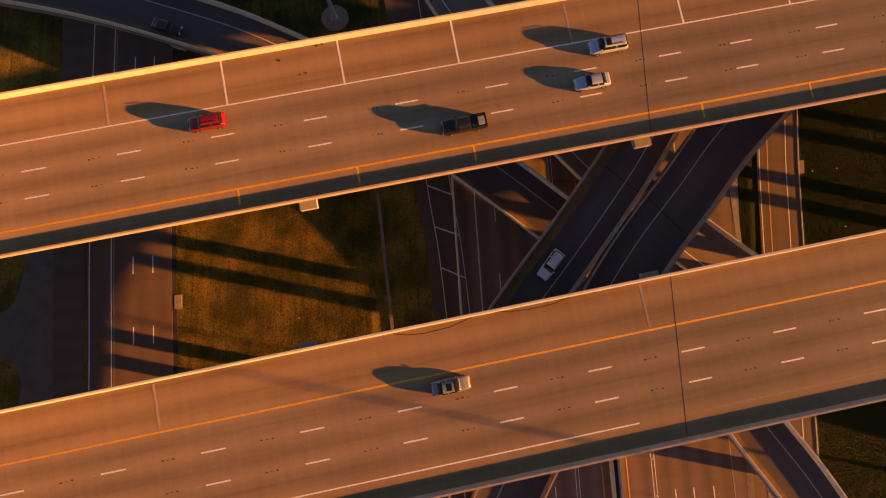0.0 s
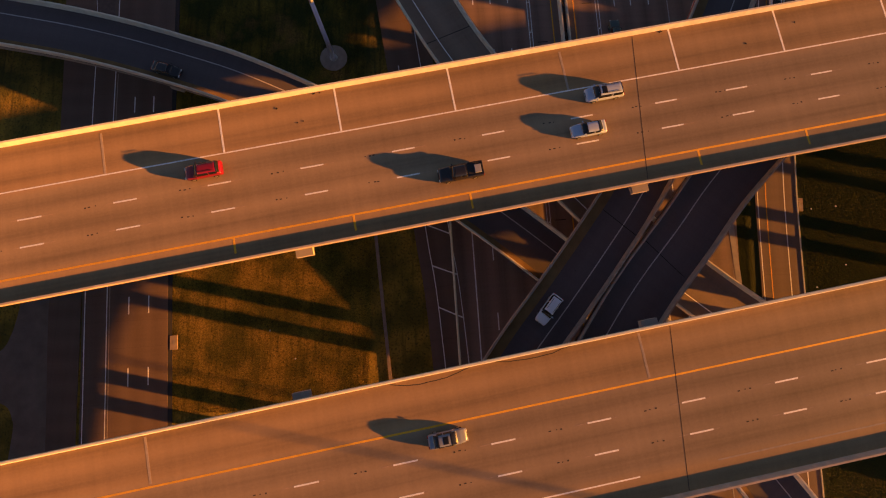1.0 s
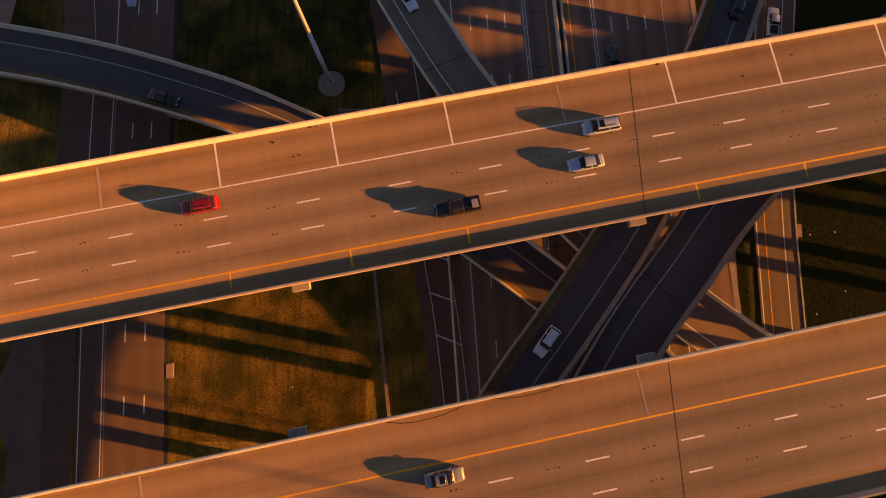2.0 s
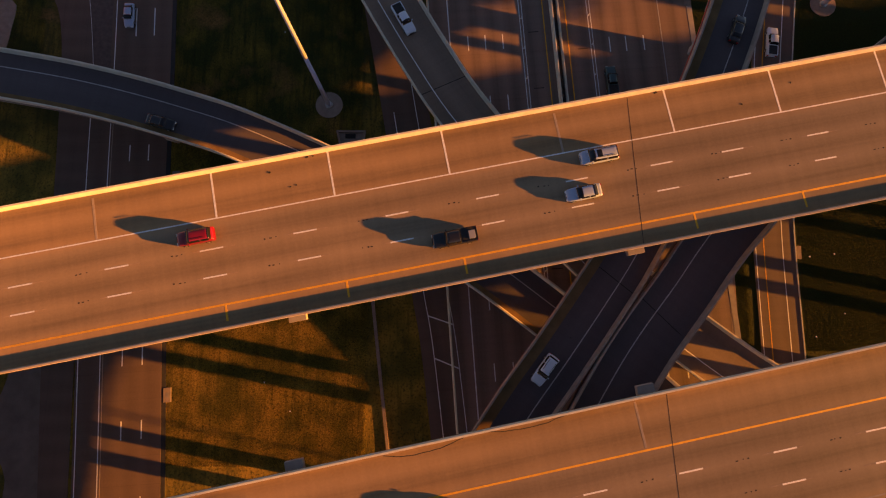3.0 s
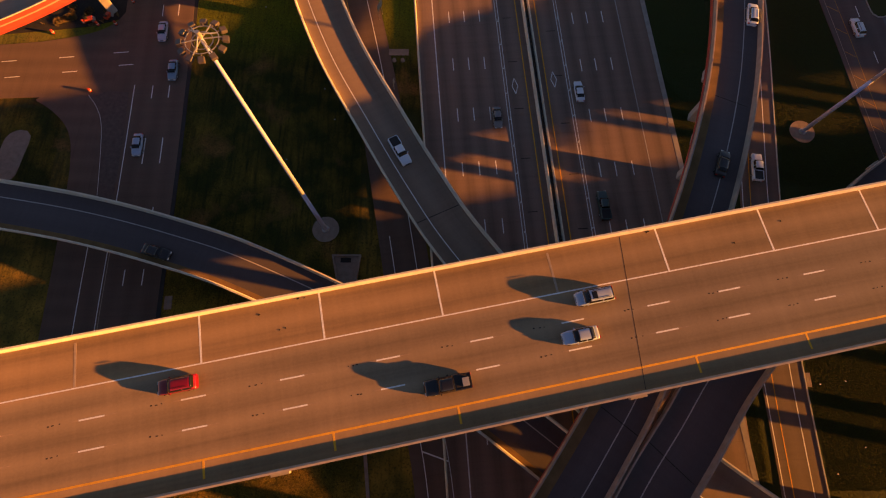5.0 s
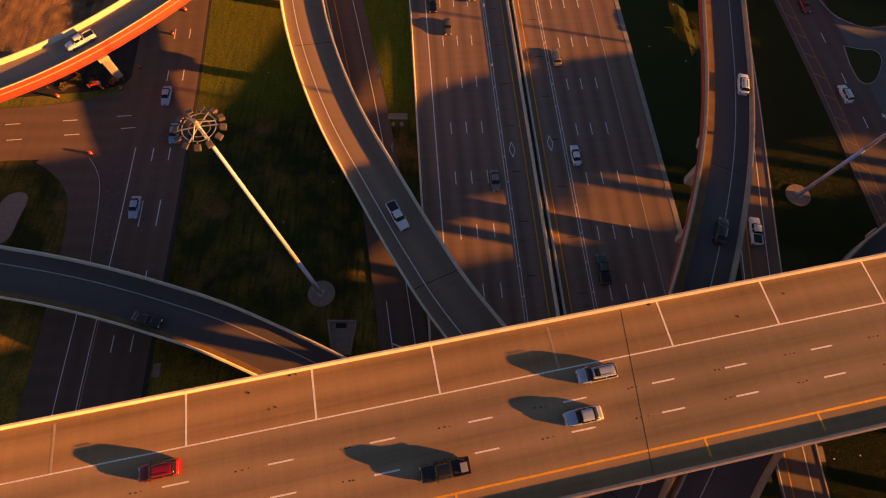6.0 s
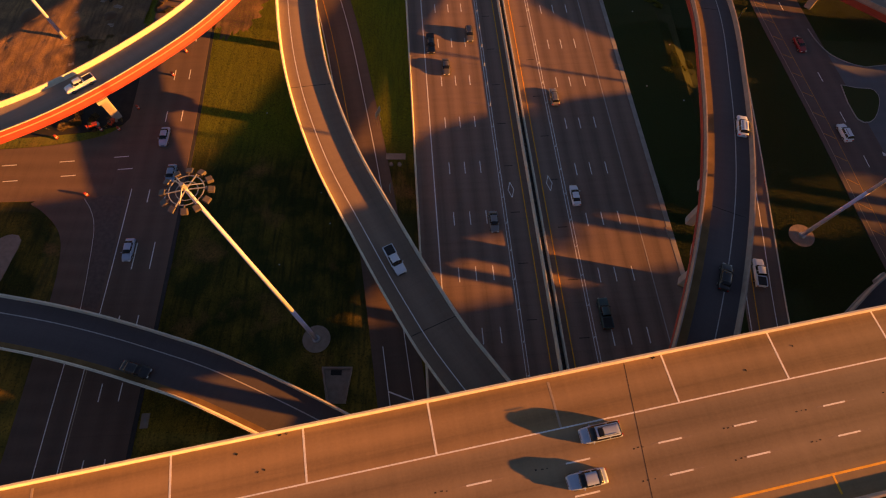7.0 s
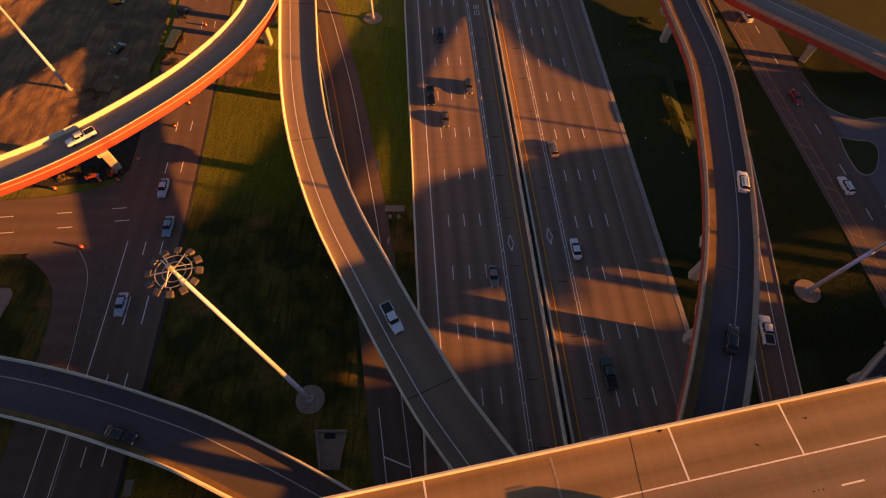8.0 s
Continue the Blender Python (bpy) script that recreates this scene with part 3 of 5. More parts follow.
BUTTON = [dash_mesh("dark_mark", w, d, M_SCUFF) for w, d in ((0.30, 0.13), (0.15, 0.12), (0.22, 0.17))]


def button_row(path, parent, v, s):
    """A short row of worn pavement buttons."""
    for k in range(3):
        dashes(path, parent, v + random.uniform(-0.06, 0.06), [s - 0.7 + 0.65 * k + random.uniform(-0.12, 0.12)], 0.006, BUTTON[(k + int(s)) % 3], "dark_mark")


def mark_decks():
    up = 0.004
    stripe("edge_line", PATH_A, DECK_A, 4.0, 0.18, up, M_WHITE)
    stripe("edge_line", PATH_A, DECK_A, -7.35, 0.27, up, M_YELLOW)
    east = [44.2, 54.2] + [66.4 + 12.2 * k for k in range(8)]
    starts = [-28.6 + 12.2 * k for k in range(-8, 6)] + east
    for v in (0.05, -3.55):
        dashes(PATH_A, DECK_A, v, [s + 1.5 for s in starts], 0.007)
        dashes(PATH_A, DECK_A, v, [s + 1.8 for s in starts if -70 < s < 110], 0.003, GHOST, 'line_ghost')
        for s in starts:
            if -70 < s < 110:
                button_row(PATH_A, DECK_A, v, s + 9.2)
    for s in (-60.3, -44.8, -13.7, 1.9, 17.4, 48.6, 63.8, 79.4, 95):
        across(PATH_A, DECK_A, s, 7.1, TICK)
        across(PATH_A, DECK_A, s - 0.4, -8.4, TICK_Y)
    for s in (-29.2, 33.0):
        across(PATH_A, DECK_A, s, 6.9, TICK_OLD)
    stripe("edge_line", PATH_B, DECK_B, 3.48, 0.25, up, M_YELLOW)
    stripe("edge_line", PATH_B, DECK_B, -7.45, 0.18, up, M_WHITE, (-330, 38))
    stripe("edge_line", PATH_B, DECK_B, -7.5, 0.18, up, M_FADED, (40, 430))
    starts = [0.7 + 12.22 * k for k in range(-10, 12)]
    for v in (0.0, -3.85):
        dashes(PATH_B, DECK_B, v, [s + 1.5 for s in starts], 0.007)
        dashes(PATH_B, DECK_B, v, [s + 1.2 for s in starts if -70 < s < 110], 0.003, GHOST, 'line_ghost')
        for s in starts:
            if -70 < s < 110:
                button_row(PATH_B, DECK_B, v, s + 8.2)
    for s in (-28.3, 34.1, 96):
        across(PATH_B, DECK_B, s, 6.6, TICK_OLD)
    # sealed crack that wanders along the shoulder
    pts = []
    for s, v in [(2.0, 9.5), (4.8, 8.87), (9.1, 8.97), (13.6, 9.81), (17.1, 9.3), (21.5, 9.12), (25.3, 9.64), (26.8, 9.69)]:
        p, h = along(PATH_B, s)
        pts.append(p + Vector((-math.sin(h), math.cos(h), 0)) * v)
    line = [q + Vector((0, 0.10 * noise.noise((q.x * 0.9, 0, 0)), 0)) for q in glide(pts, 0.6)[0]]
    sweep("crack_seal", glide(line, 0.4), slab(-0.055, 0.055, -0.01, 0.005), M_SCUFF, DECK_B)


mark_decks()


def ramp_bridge(points, width, line_at, label, fascia=None, piers=(), tall=1.07, top=None, rail=None, bank=0.0, joints=(), deep=1.9, rail_panel=None):
    """A curved ramp: deck, barriers, three girders and piers; bank raises its left side."""
    path = glide(points, 2.5)
    bridge = thing("ramp_bridge", Matrix(), label, "bridge", "ramps")
    e = width / 2
    tip = lambda profile: [(v, z + bank * v) for v, z in profile]
    sweep("deck", path, tip(slab(-e + 0.02, e - 0.02, -0.28, 0.0)), top or M_RAMP, bridge)
    sweep("barrier", path, tip(bar_left(e, tall)), rail or M_BARRIER, bridge)
    sweep("barrier", path, tip(bar_right(e, tall)), rail or M_BARRIER, bridge)
    for v in (e - 0.75, -e + 0.75):
        sweep("girder", path, tip(girder(v, -deep, -0.28, 0.6, 0.9)), fascia or M_GIRDER, bridge)
    sweep("girder", path, tip(girder(0, -deep, -0.28, 0.5, 0.8)), fascia or M_GIRDER, bridge)
    if line_at is not None:
        stripe("edge_line", path, bridge, line_at, 0.17, 0.004 + bank * line_at, M_DULL if top is M_RAMP_SHADE else M_WHITE)
    if rail_panel:
        sweep("rail_panel", path, tip(slab(-e - 0.03, -e - 0.002, 0.02, tall - 0.14)), rail_panel, bridge, "red painted outer face")
    near_run = lambda x, y: path[1][min(range(len(path[0])), key=lambda k: (path[0][k].x - x) ** 2 + (path[0][k].y - y) ** 2)]
    for x, y in piers:
        p, h = along(path, near_run(x, y))
        bent(bridge, (x, y), h, p.z - deep - 0.05, e - 0.2, 0, 1.8, 1.6)
    for x, y in joints:
        p, h = along(path, near_run(x, y))
        ob = part("expansion_joint", box(bmesh.new(), (0.13, width - 0.9, 0.02)), M_DARK, bridge)
        ob.matrix_basis = Matrix.Translation((p.x, p.y, p.z - 0.004)) @ Matrix.Rotation(h - 0.1, 4, "Z") @ Matrix.Rotation(math.atan(bank), 4, "X")
    return bridge, path


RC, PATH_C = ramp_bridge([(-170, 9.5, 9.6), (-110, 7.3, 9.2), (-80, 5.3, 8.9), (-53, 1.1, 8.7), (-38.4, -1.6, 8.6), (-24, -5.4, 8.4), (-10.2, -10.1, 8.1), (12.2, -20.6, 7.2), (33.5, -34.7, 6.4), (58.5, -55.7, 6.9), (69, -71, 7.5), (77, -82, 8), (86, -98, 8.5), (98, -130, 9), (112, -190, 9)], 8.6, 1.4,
                         "shaded curving concrete ramp low over the roads", None, [(-60, 2.6), (-24, -5.4), (2, -15.4), (46.6, -45.6), (76.2, -80.6)], 1.07, M_RAMP_SHADE)
RD, PATH_D = ramp_bridge([(-26, 260, 9), (-22, 170, 8.6), (-17.4, 120, 8.3), (-13.7, 93, 8.1), (-9.8, 70, 7.9), (-5.2, 52.4, 7.8), (1.8, 34.6, 7.7), (10.2, 19.0, 7.7), (17.8, 5.7, 7.7), (25.4, -5.8, 7.7), (40.5, -23.8, 7.7), (60.3, -42, 7.5), (84, -57, 7.2), (125, -74, 7), (200, -95, 7)], 9.2, -2.0,
                         "curving concrete ramp, half in orange sun", None, [(-14.6, 98), (-10, 71), (-3.2, 47)], 0.95, M_RAMP_WARM, None, -0.055, [(-5.2, 52.4), (21, 0.8), (-14.5, 98)], 0.75)
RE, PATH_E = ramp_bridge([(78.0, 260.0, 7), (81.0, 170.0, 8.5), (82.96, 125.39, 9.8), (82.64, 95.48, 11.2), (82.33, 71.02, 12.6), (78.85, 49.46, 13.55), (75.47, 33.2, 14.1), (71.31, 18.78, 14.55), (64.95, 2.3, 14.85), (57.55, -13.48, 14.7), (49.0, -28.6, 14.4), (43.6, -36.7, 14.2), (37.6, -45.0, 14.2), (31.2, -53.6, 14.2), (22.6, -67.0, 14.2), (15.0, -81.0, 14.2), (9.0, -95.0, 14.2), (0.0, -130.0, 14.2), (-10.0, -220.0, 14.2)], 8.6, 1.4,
                         "curved ramp with red girders and a white line", M_RED, [(82.7, 95.5), (73.2, 24.5), (68.9, 11.2), (9, -95)], 1.03, M_RAMP_SHADE, M_RAIL_BROWN, 0.004, [(81.4, 70), (71, 18.5), (45.6, -33.6), (26, -61)])
# Sandy edge strips; the orange paints in low sun beside the barrier.
for bridge_, path_, wide in ((RE, PATH_E, 1.45), (RC, PATH_C, 0.8)):
    stripe("sunlit_sand_strip", path_, bridge_, -3.86 + wide / 2, wide, 0.004, M_LIT_SAND)
# The brown rails here stand in for shade below the flyovers.
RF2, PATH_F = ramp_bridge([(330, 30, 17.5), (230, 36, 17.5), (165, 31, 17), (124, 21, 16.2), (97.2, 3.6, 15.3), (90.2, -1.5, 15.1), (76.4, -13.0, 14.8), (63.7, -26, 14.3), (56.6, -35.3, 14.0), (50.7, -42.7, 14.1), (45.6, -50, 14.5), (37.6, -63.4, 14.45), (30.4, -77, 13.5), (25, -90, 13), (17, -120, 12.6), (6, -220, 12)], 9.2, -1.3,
                          "shaded straight concrete ramp beneath the flyovers", None, [(97.2, 3.8), (75.0, -14.2), (24.6, -91)], 1.07, M_RAMP_SHADE, M_RAIL_BROWN, 0.0, [(53.6, -39), (80, -10)])
RG, PATH_G = ramp_bridge([(-230, -12, 12), (-150, 8, 11.5), (-105, 24, 11), (-80, 32.1, 10.7), (-62.9, 40.4, 10.5), (-49.9, 50.1, 10.4), (-36.8, 64.4, 10.2), (-29.2, 76.5, 9.9), (-24.9, 87, 9.7), (-23.0, 96, 9.6), (-23.4, 108, 9.4), (-27, 140, 9), (-36, 230, 8)], 8.4, None,
                         "curved ramp with bright orange-red girders in low sun", M_RED, [(-49.8, 50.3), (-23.4, 92.5), (-92, 27)], 1.0, None, None, -0.06, rail_panel=M_RED)
RH, PATH_H = ramp_bridge([(94, 300, 9), (94.5, 170, 8.8), (95.2, 125, 8.7), (99.5, 108.5, 8.6), (107, 99.3, 8.5), (117, 90, 8.5), (128.5, 79.5, 8.5), (146, 64, 8.5), (185, 38, 8.5), (260, 5, 8.5)], 9.0, 1.6,
                         "ramp with dark red girders crossing the side street", M_RED, [(118.2, 88.4), (146, 64)], 0.95, M_RAMP, M_RAIL_BROWN)

# Out of view; route and width set to cast the freeway's curved shadow.
RJ, PATH_J = ramp_bridge([(330, 57.2, 17.9), (250, 55.2, 17.9), (204, 56.0, 17.9), (184.5, 58.8, 17.9), (173.2, 64.4, 17.9), (164.4, 72.5, 17.9), (159.2, 80.9, 17.9), (156.5, 89.7, 17.9), (155.5, 100, 17.9), (155, 140, 17.5), (151.5, 260, 15)], 13.0, 1.4,
                         "unseen high ramp shaped to shade the freeway", None, [(204, 56.0), (162.2, 75.5), (155.2, 120)])


# ---- high-mast lights ----
def build_mast():
    mast = thing("high_mast_light", Matrix(), "tall steel high-mast light with ring of floodlights", "street light", "high-mast lights")
    bm = bmesh.new()
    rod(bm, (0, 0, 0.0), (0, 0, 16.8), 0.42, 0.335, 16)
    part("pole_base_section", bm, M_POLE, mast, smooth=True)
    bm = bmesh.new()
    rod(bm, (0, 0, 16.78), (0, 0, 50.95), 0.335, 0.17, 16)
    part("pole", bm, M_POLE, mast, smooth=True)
    bm = bmesh.new()
    bmesh.ops.create_circle(bm, cap_ends=True, segments=40, radius=2.5)
    bmesh.ops.solidify(bm, geom=bm.faces[:], thickness=-0.14)
    part("pad", bm, M_PAD, mast, "round concrete pad").location.z = 0.02
    bm = bmesh.new()
    rod(bm, (0, 0, 0.12), (0, 0, 0.45), 0.75, 0.7, 12)
    part("base_plate", bm, M_STEEL, mast)
    bm = bmesh.new()
    for r, z in ((1.5, 50.55), (0.95, 50.45)):
        for i in range(28):
            a, b = 2 * math.pi * i / 28, 2 * math.pi * (i + 1) / 28
            rod(bm, (r * math.cos(a), r * math.sin(a), z), (r * math.cos(b), r * math.sin(b), z), 0.045, seg=6)
    for i in range(6):
        a = math.pi * i / 3 + 0.2
        rod(bm, (0.2 * math.cos(a), 0.2 * math.sin(a), 50.65), (1.75 * math.cos(a), 1.75 * math.sin(a), 50.55), 0.06, seg=6)
    part("ring", bm, M_STEEL, mast)
    bm = bmesh.new()
    rod(bm, (0, 0, 50.9), (0, 0, 51.55), 0.27, 0.20, 12)
    for a in (0.4, 2.5, 4.6):
        rod(bm, (0, 0, 51.3), (1.5 * math.cos(a), 1.5 * math.sin(a), 50.75), 0.055, 0.05, 8)
    part("head", bm, M_STEEL, mast)
    for i in range(12):
        a = 2 * math.pi * i / 12 + 0.1
        bm = bmesh.new()
        box(bm, (0.58, 0.58, 0.36), (2.05, 0, 50.40), Matrix.Rotation(radians(14), 4, "Y"), 0.07)
        rod(bm, (1.5, 0, 50.55), (1.9, 0, 50.45), 0.07, seg=6)
        lamp = part("floodlight", bm, M_LAMP, mast)
        lamp.matrix_basis = Matrix.Rotation(a, 4, "Z")
        lens = part("lens", box(bmesh.new(), (0.46, 0.46, 0.03), (2.02, 0, 50.21), Matrix.Rotation(radians(14), 4, "Y")), M_GLASS_LAMP, lamp)
    return mast


MAST = build_mast()
for x, y in ((95.2, 21.4), (-69, 74.1), (3.5, 103), (135, -88), (150, 45.7)):
    copy_thing(MAST, pose(x, y, 0, 0, 0, 40 * x))


# ---- vehicles ----
PAINT = {}


def paint(name, colour, metal=0.35):
    if name not in PAINT:
        PAINT[name] = plain(name + "_car_paint", colour, 0.28, 0.0, vary=0.05, scale=1.0)
        PAINT[name].node_tree.nodes["Principled BSDF"].inputs["Coat Weight"].default_value = 0.8
    return PAINT[name]


M_PANE = plain("car_window", (0.012, 0.013, 0.016), 0.08, vary=0.05)
M_TYRE = plain("tyre_rubber", (0.02, 0.02, 0.02), 0.9)
M_RIM = plain("wheel_rim", (0.5, 0.5, 0.5), 0.35, 0.8)
M_HEAD = plain("headlight_lens", (0.75, 0.75, 0.72), 0.15)
M_TAIL = plain("taillight_lens", (0.45, 0.02, 0.02), 0.2)
M_BLACK = plain("black_trim", (0.02, 0.02, 0.022), 0.6)

SHAPES = {
    "sedan": dict(L=4.8, W=1.86, H=1.46, belt=[(-2.4, 0.80, 0.70), (-2.25, 0.92, 0.98), (-1.5, 1, 1.02), (0.6, 1, 0.98), (1.5, 0.98, 0.90), (2.1, 0.90, 0.78), (2.4, 0.72, 0.62)], cab=(-1.85, 1.15, -1.05, 0.25)),
    "suv": dict(L=4.75, W=1.92, H=1.76, belt=[(-2.37, 0.86, 0.8), (-2.25, 0.96, 1.12), (-1.4, 1, 1.14), (0.7, 1, 1.10), (1.5, 0.98, 1.04), (2.15, 0.92, 0.92), (2.37, 0.78, 0.70)], cab=(-2.2, 1.15, -1.85, 0.40)),
    "minivan": dict(L=5.1, W=2.0, H=1.76, belt=[(-2.55, 0.88, 0.8), (-2.42, 0.97, 1.08), (-1.4, 1, 1.10), (1.0, 1, 1.06), (1.8, 0.97, 0.98), (2.3, 0.9, 0.85), (2.55, 0.74, 0.66)], cab=(-2.42, 1.7, -2.1, 0.75)),
    "pickup": dict(L=5.9, W=2.02, H=1.90, belt=[(-2.95, 0.94, 0.8), (-2.9, 0.97, 1.16), (-1.4, 1, 1.18), (0.9, 1, 1.16), (1.9, 0.98, 1.12), (2.75, 0.93, 1.02), (2.95, 0.82, 0.75)], cab=(-0.85, 1.45, -0.65, 0.80)),
}


def loft(bm, rings, cap=True):
    rows = [[bm.verts.new(p) for p in r] for r in rings]
    k = len(rows[0])
    for a, b in zip(rows, rows[1:]):
        for i in range(k):
            j = (i + 1) % k
            bm.faces.new((a[i], a[j], b[j], b[i]))
    if cap:
        bm.faces.new(rows[0][::-1]), bm.faces.new(rows[-1])
    return rows


def ease(a, b, x):
    t = min(1.0, max(0.0, (x - a) / (b - a)))
    return t * t * (3 - 2 * t)


def skin(s, x, a, zb, proud=0.0):
    """A place on the rounded greenhouse: x along the car, a the angle across from one sill over the roof to the other."""
    x0, x1, r0, r1 = s["cab"]
    rise = min(math.sin(math.pi / 2 * min(1.0, max(0.0, (x - x0) / (r0 - x0)))), math.sin(math.pi / 2 * min(1.0, max(0.0, (x1 - x) / (x1 - r1)))))
    tall = (s["H"] - zb) * rise
    c, d = math.cos(a), math.sin(a)
    up = abs(d) ** 0.62
    wide = s["W"] / 2 * (0.95 - 0.10 * (1 - rise)) * (1 - 0.20 * up * rise)
    return Vector((x, wide * math.copysign(abs(c) ** 0.62, c) * (1 + proud / wide), zb - 0.03 + (tall + proud) * up))


def patch(s, zb, x0, x1, a0, a1, proud, nx=5, na=6):
    """A curved pane that lies on the greenhouse, with a thickness of its own."""
    bm = bmesh.new()
    rows = []
    for p in (proud, proud - 0.02):
        rows.append([[bm.verts.new(skin(s, x0 + (x1 - x0) * i / nx, radians(a0 + (a1 - a0) * j / na), zb, p)) for j in range(na + 1)] for i in range(nx + 1)])
    top, low = rows
    for i in range(nx):
        for j in range(na):
            bm.faces.new((top[i][j], top[i + 1][j], top[i + 1][j + 1], top[i][j + 1]))
            bm.faces.new((low[i][j + 1], low[i + 1][j + 1], low[i + 1][j], low[i][j]))
    for i in range(nx):
        for j in (0, na):
            bm.faces.new((top[i][j], low[i][j], low[i + 1][j], top[i + 1][j]))
    for j in range(na):
        for i in (0, nx):
            bm.faces.new((top[i][j], low[i][j], low[i][j + 1], top[i][j + 1]))
    return bm


def vehicle(kind, colour, rgb, m, label, bed="", metal=0.35, name="car", sunroof=False):
    s = SHAPES[kind]
    w, h = s["W"] / 2, s["H"]
    col = paint(colour, rgb, metal)
    car = thing(name, m, label, "truck" if name == "pickup_truck" else "car", "vehicles on the roads")
    belt = s["belt"]
    stations = []
    for p, q in zip(belt, belt[1:]):
        n = max(1, round((q[0] - p[0]) / 0.22))
        stations += [tuple(u + (v - u) * (k / n if c == 0 else ease(0, 1, k / n)) for c, (u, v) in enumerate(zip(p, q))) for k in range(n)]
    stations.append(belt[-1])
    rings = []
    for x, k, top in stations:
        y = w * k
        half = [(y * 0.90, 0.26), (y * 0.985, 0.42), (y, top * 0.66), (y * 0.985, top * 0.82), (y * 0.92, top * 0.94), (y * 0.78, top * 0.99), (y * 0.40, top * 1.01)]
        rings.append([(x, -a, b) for a, b in half] + [(x, a, b) for a, b in half[::-1]])
    bm = bmesh.new()
    loft(bm, rings)
    body = part("body", bm, col, car, smooth=True)
    for p in body.data.polygons:
        p.use_smooth = abs(p.normal.x) < 0.95
    x0, x1, r0, r1 = s["cab"]
    zb = 1.0 if kind == "sedan" else 1.08
    bm = bmesh.new()
    nx, na = 18, 16
    grid = [[bm.verts.new(skin(s, x0 + (x1 - x0) * i / nx, math.pi * j / na, zb)) for j in range(na + 1)] for i in range(nx + 1)]
    for i in range(nx):
        for j in range(na):
            bm.faces.new((grid[i][j], grid[i + 1][j], grid[i + 1][j + 1], grid[i][j + 1]))
    part("cabin", bm, col, car, smooth=True)
    lean, rear = x1 - r1, r0 - x0
    part("windscreen", patch(s, zb, r1 + 0.10 * lean, x1 - 0.14 * lean, 24, 156, 0.012), M_PANE, car, smooth=True)
    part("rear_window", patch(s, zb, x0 + 0.16 * rear, r0 - 0.06 * rear, 28, 152, 0.012), M_PANE, car, smooth=True)
    span = [r0 - 0.35 * rear, (r0 + r1) / 2 - 0.1, r1 + 0.45 * lean]
    for a0, a1 in ((4, 34), (146, 176)):
        for u, v in zip(span, span[1:]):
            part("side_window", patch(s, zb, u + 0.06, v - 0.06, a0, a1, 0.012), M_PANE, car, smooth=True)
    if sunroof:
        part("sunroof", patch(s, zb, r1 - 0.85, r1 - 0.15, 62, 118, 0.012), M_PANE, car, smooth=True)
    for x in (-s["L"] * 0.30, s["L"] * 0.31):
        for y in (-w + 0.10, w - 0.10):
            bm = rod(bmesh.new(), (x, y - 0.12, 0.34), (x, y + 0.12, 0.34), 0.34, seg=18)
            wheel = part("wheel", bm, M_TYRE, car)
            sg = 1 if y > 0 else -1
            part("rim", rod(bmesh.new(), (x, y + sg * 0.10, 0.34), (x, y + sg * 0.135, 0.34), 0.21, seg=12), M_RIM, wheel)
    e0, e1 = belt[0], belt[-1]
    for sg in (-1, 1):
        part("headlight", box(bmesh.new(), (0.24, 0.40, 0.15), (e1[0] - 0.09, sg * w * e1[1] * 0.80, e1[2] - 0.03), bevel=0.04), M_HEAD, car)
        part("taillight", box(bmesh.new(), (0.10, 0.32, 0.22), (e0[0] + 0.02, sg * w * e0[1] * 0.84, e0[2] + 0.02), bevel=0.02), M_TAIL, car)
        part("wing_mirror", box(bmesh.new(), (0.15, 0.20, 0.14), (x1 - 0.42, sg * (w + 0.06), zb + 0.04), bevel=0.04), col, car)
        part("wiper", rod(bmesh.new(), (x1 - 0.03, sg * 0.30 + 0.3, zb + 0.02), (x1 - 0.06, sg * 0.30 - 0.3, zb + 0.03), 0.015, seg=6), M_BLACK, car)
    part("front_bumper", box(bmesh.new(), (0.16, 2 * w * 0.74, 0.2), (e1[0] - 0.03, 0, 0.42), bevel=0.05), M_BLACK if kind in ("pickup", "truck") else col, car)
    part("rear_bumper", box(bmesh.new(), (0.16, 2 * w * 0.8, 0.2), (e0[0] + 0.03, 0, 0.45), bevel=0.05), M_BLACK if kind in ("pickup", "truck") else col, car)
    part("grille", box(bmesh.new(), (0.05, w * 0.9, 0.16), (e1[0] + 0.01, 0, e1[2] - 0.08), bevel=0.02), M_BLACK, car)
    if kind == "pickup":
        part("cargo_bed", box(bmesh.new(), (1.85, 1.62, 0.02), (-1.93, 0, 1.205)), M_BLACK, car)
        for y in (-0.88, 0.88):
            part("bed_rail", box(bmesh.new(), (1.95, 0.14, 0.12), (-1.93, y, 1.24), bevel=0.04), col, car)
        part("tailgate", box(bmesh.new(), (0.10, 1.72, 0.12), (-2.88, 0, 1.23), bevel=0.04), col, car)
        if bed:
            part("cargo_box", box(bmesh.new(), (0.85, 1.05, 0.35), (-2.2, 0.1, 1.38), bevel=0.04), paint(bed, (0.30, 0.32, 0.36)), car)
    elif kind == "suv" or kind == "minivan":
        for y in (-w * 0.56, w * 0.56):
            part("roof_rail", box(bmesh.new(), (r1 - r0 - 0.5, 0.05, 0.06), ((r0 + r1) / 2, y, h + 0.01)), M_BLACK, car)
    return car


def on(path, s, v, away=False):
    p, h = along(path, s)
    q = p + Vector((-math.sin(h), math.cos(h), 0)) * v
    return Matrix.Translation(q) @ Matrix.Rotation(h + (math.pi if away else 0), 4, "Z")


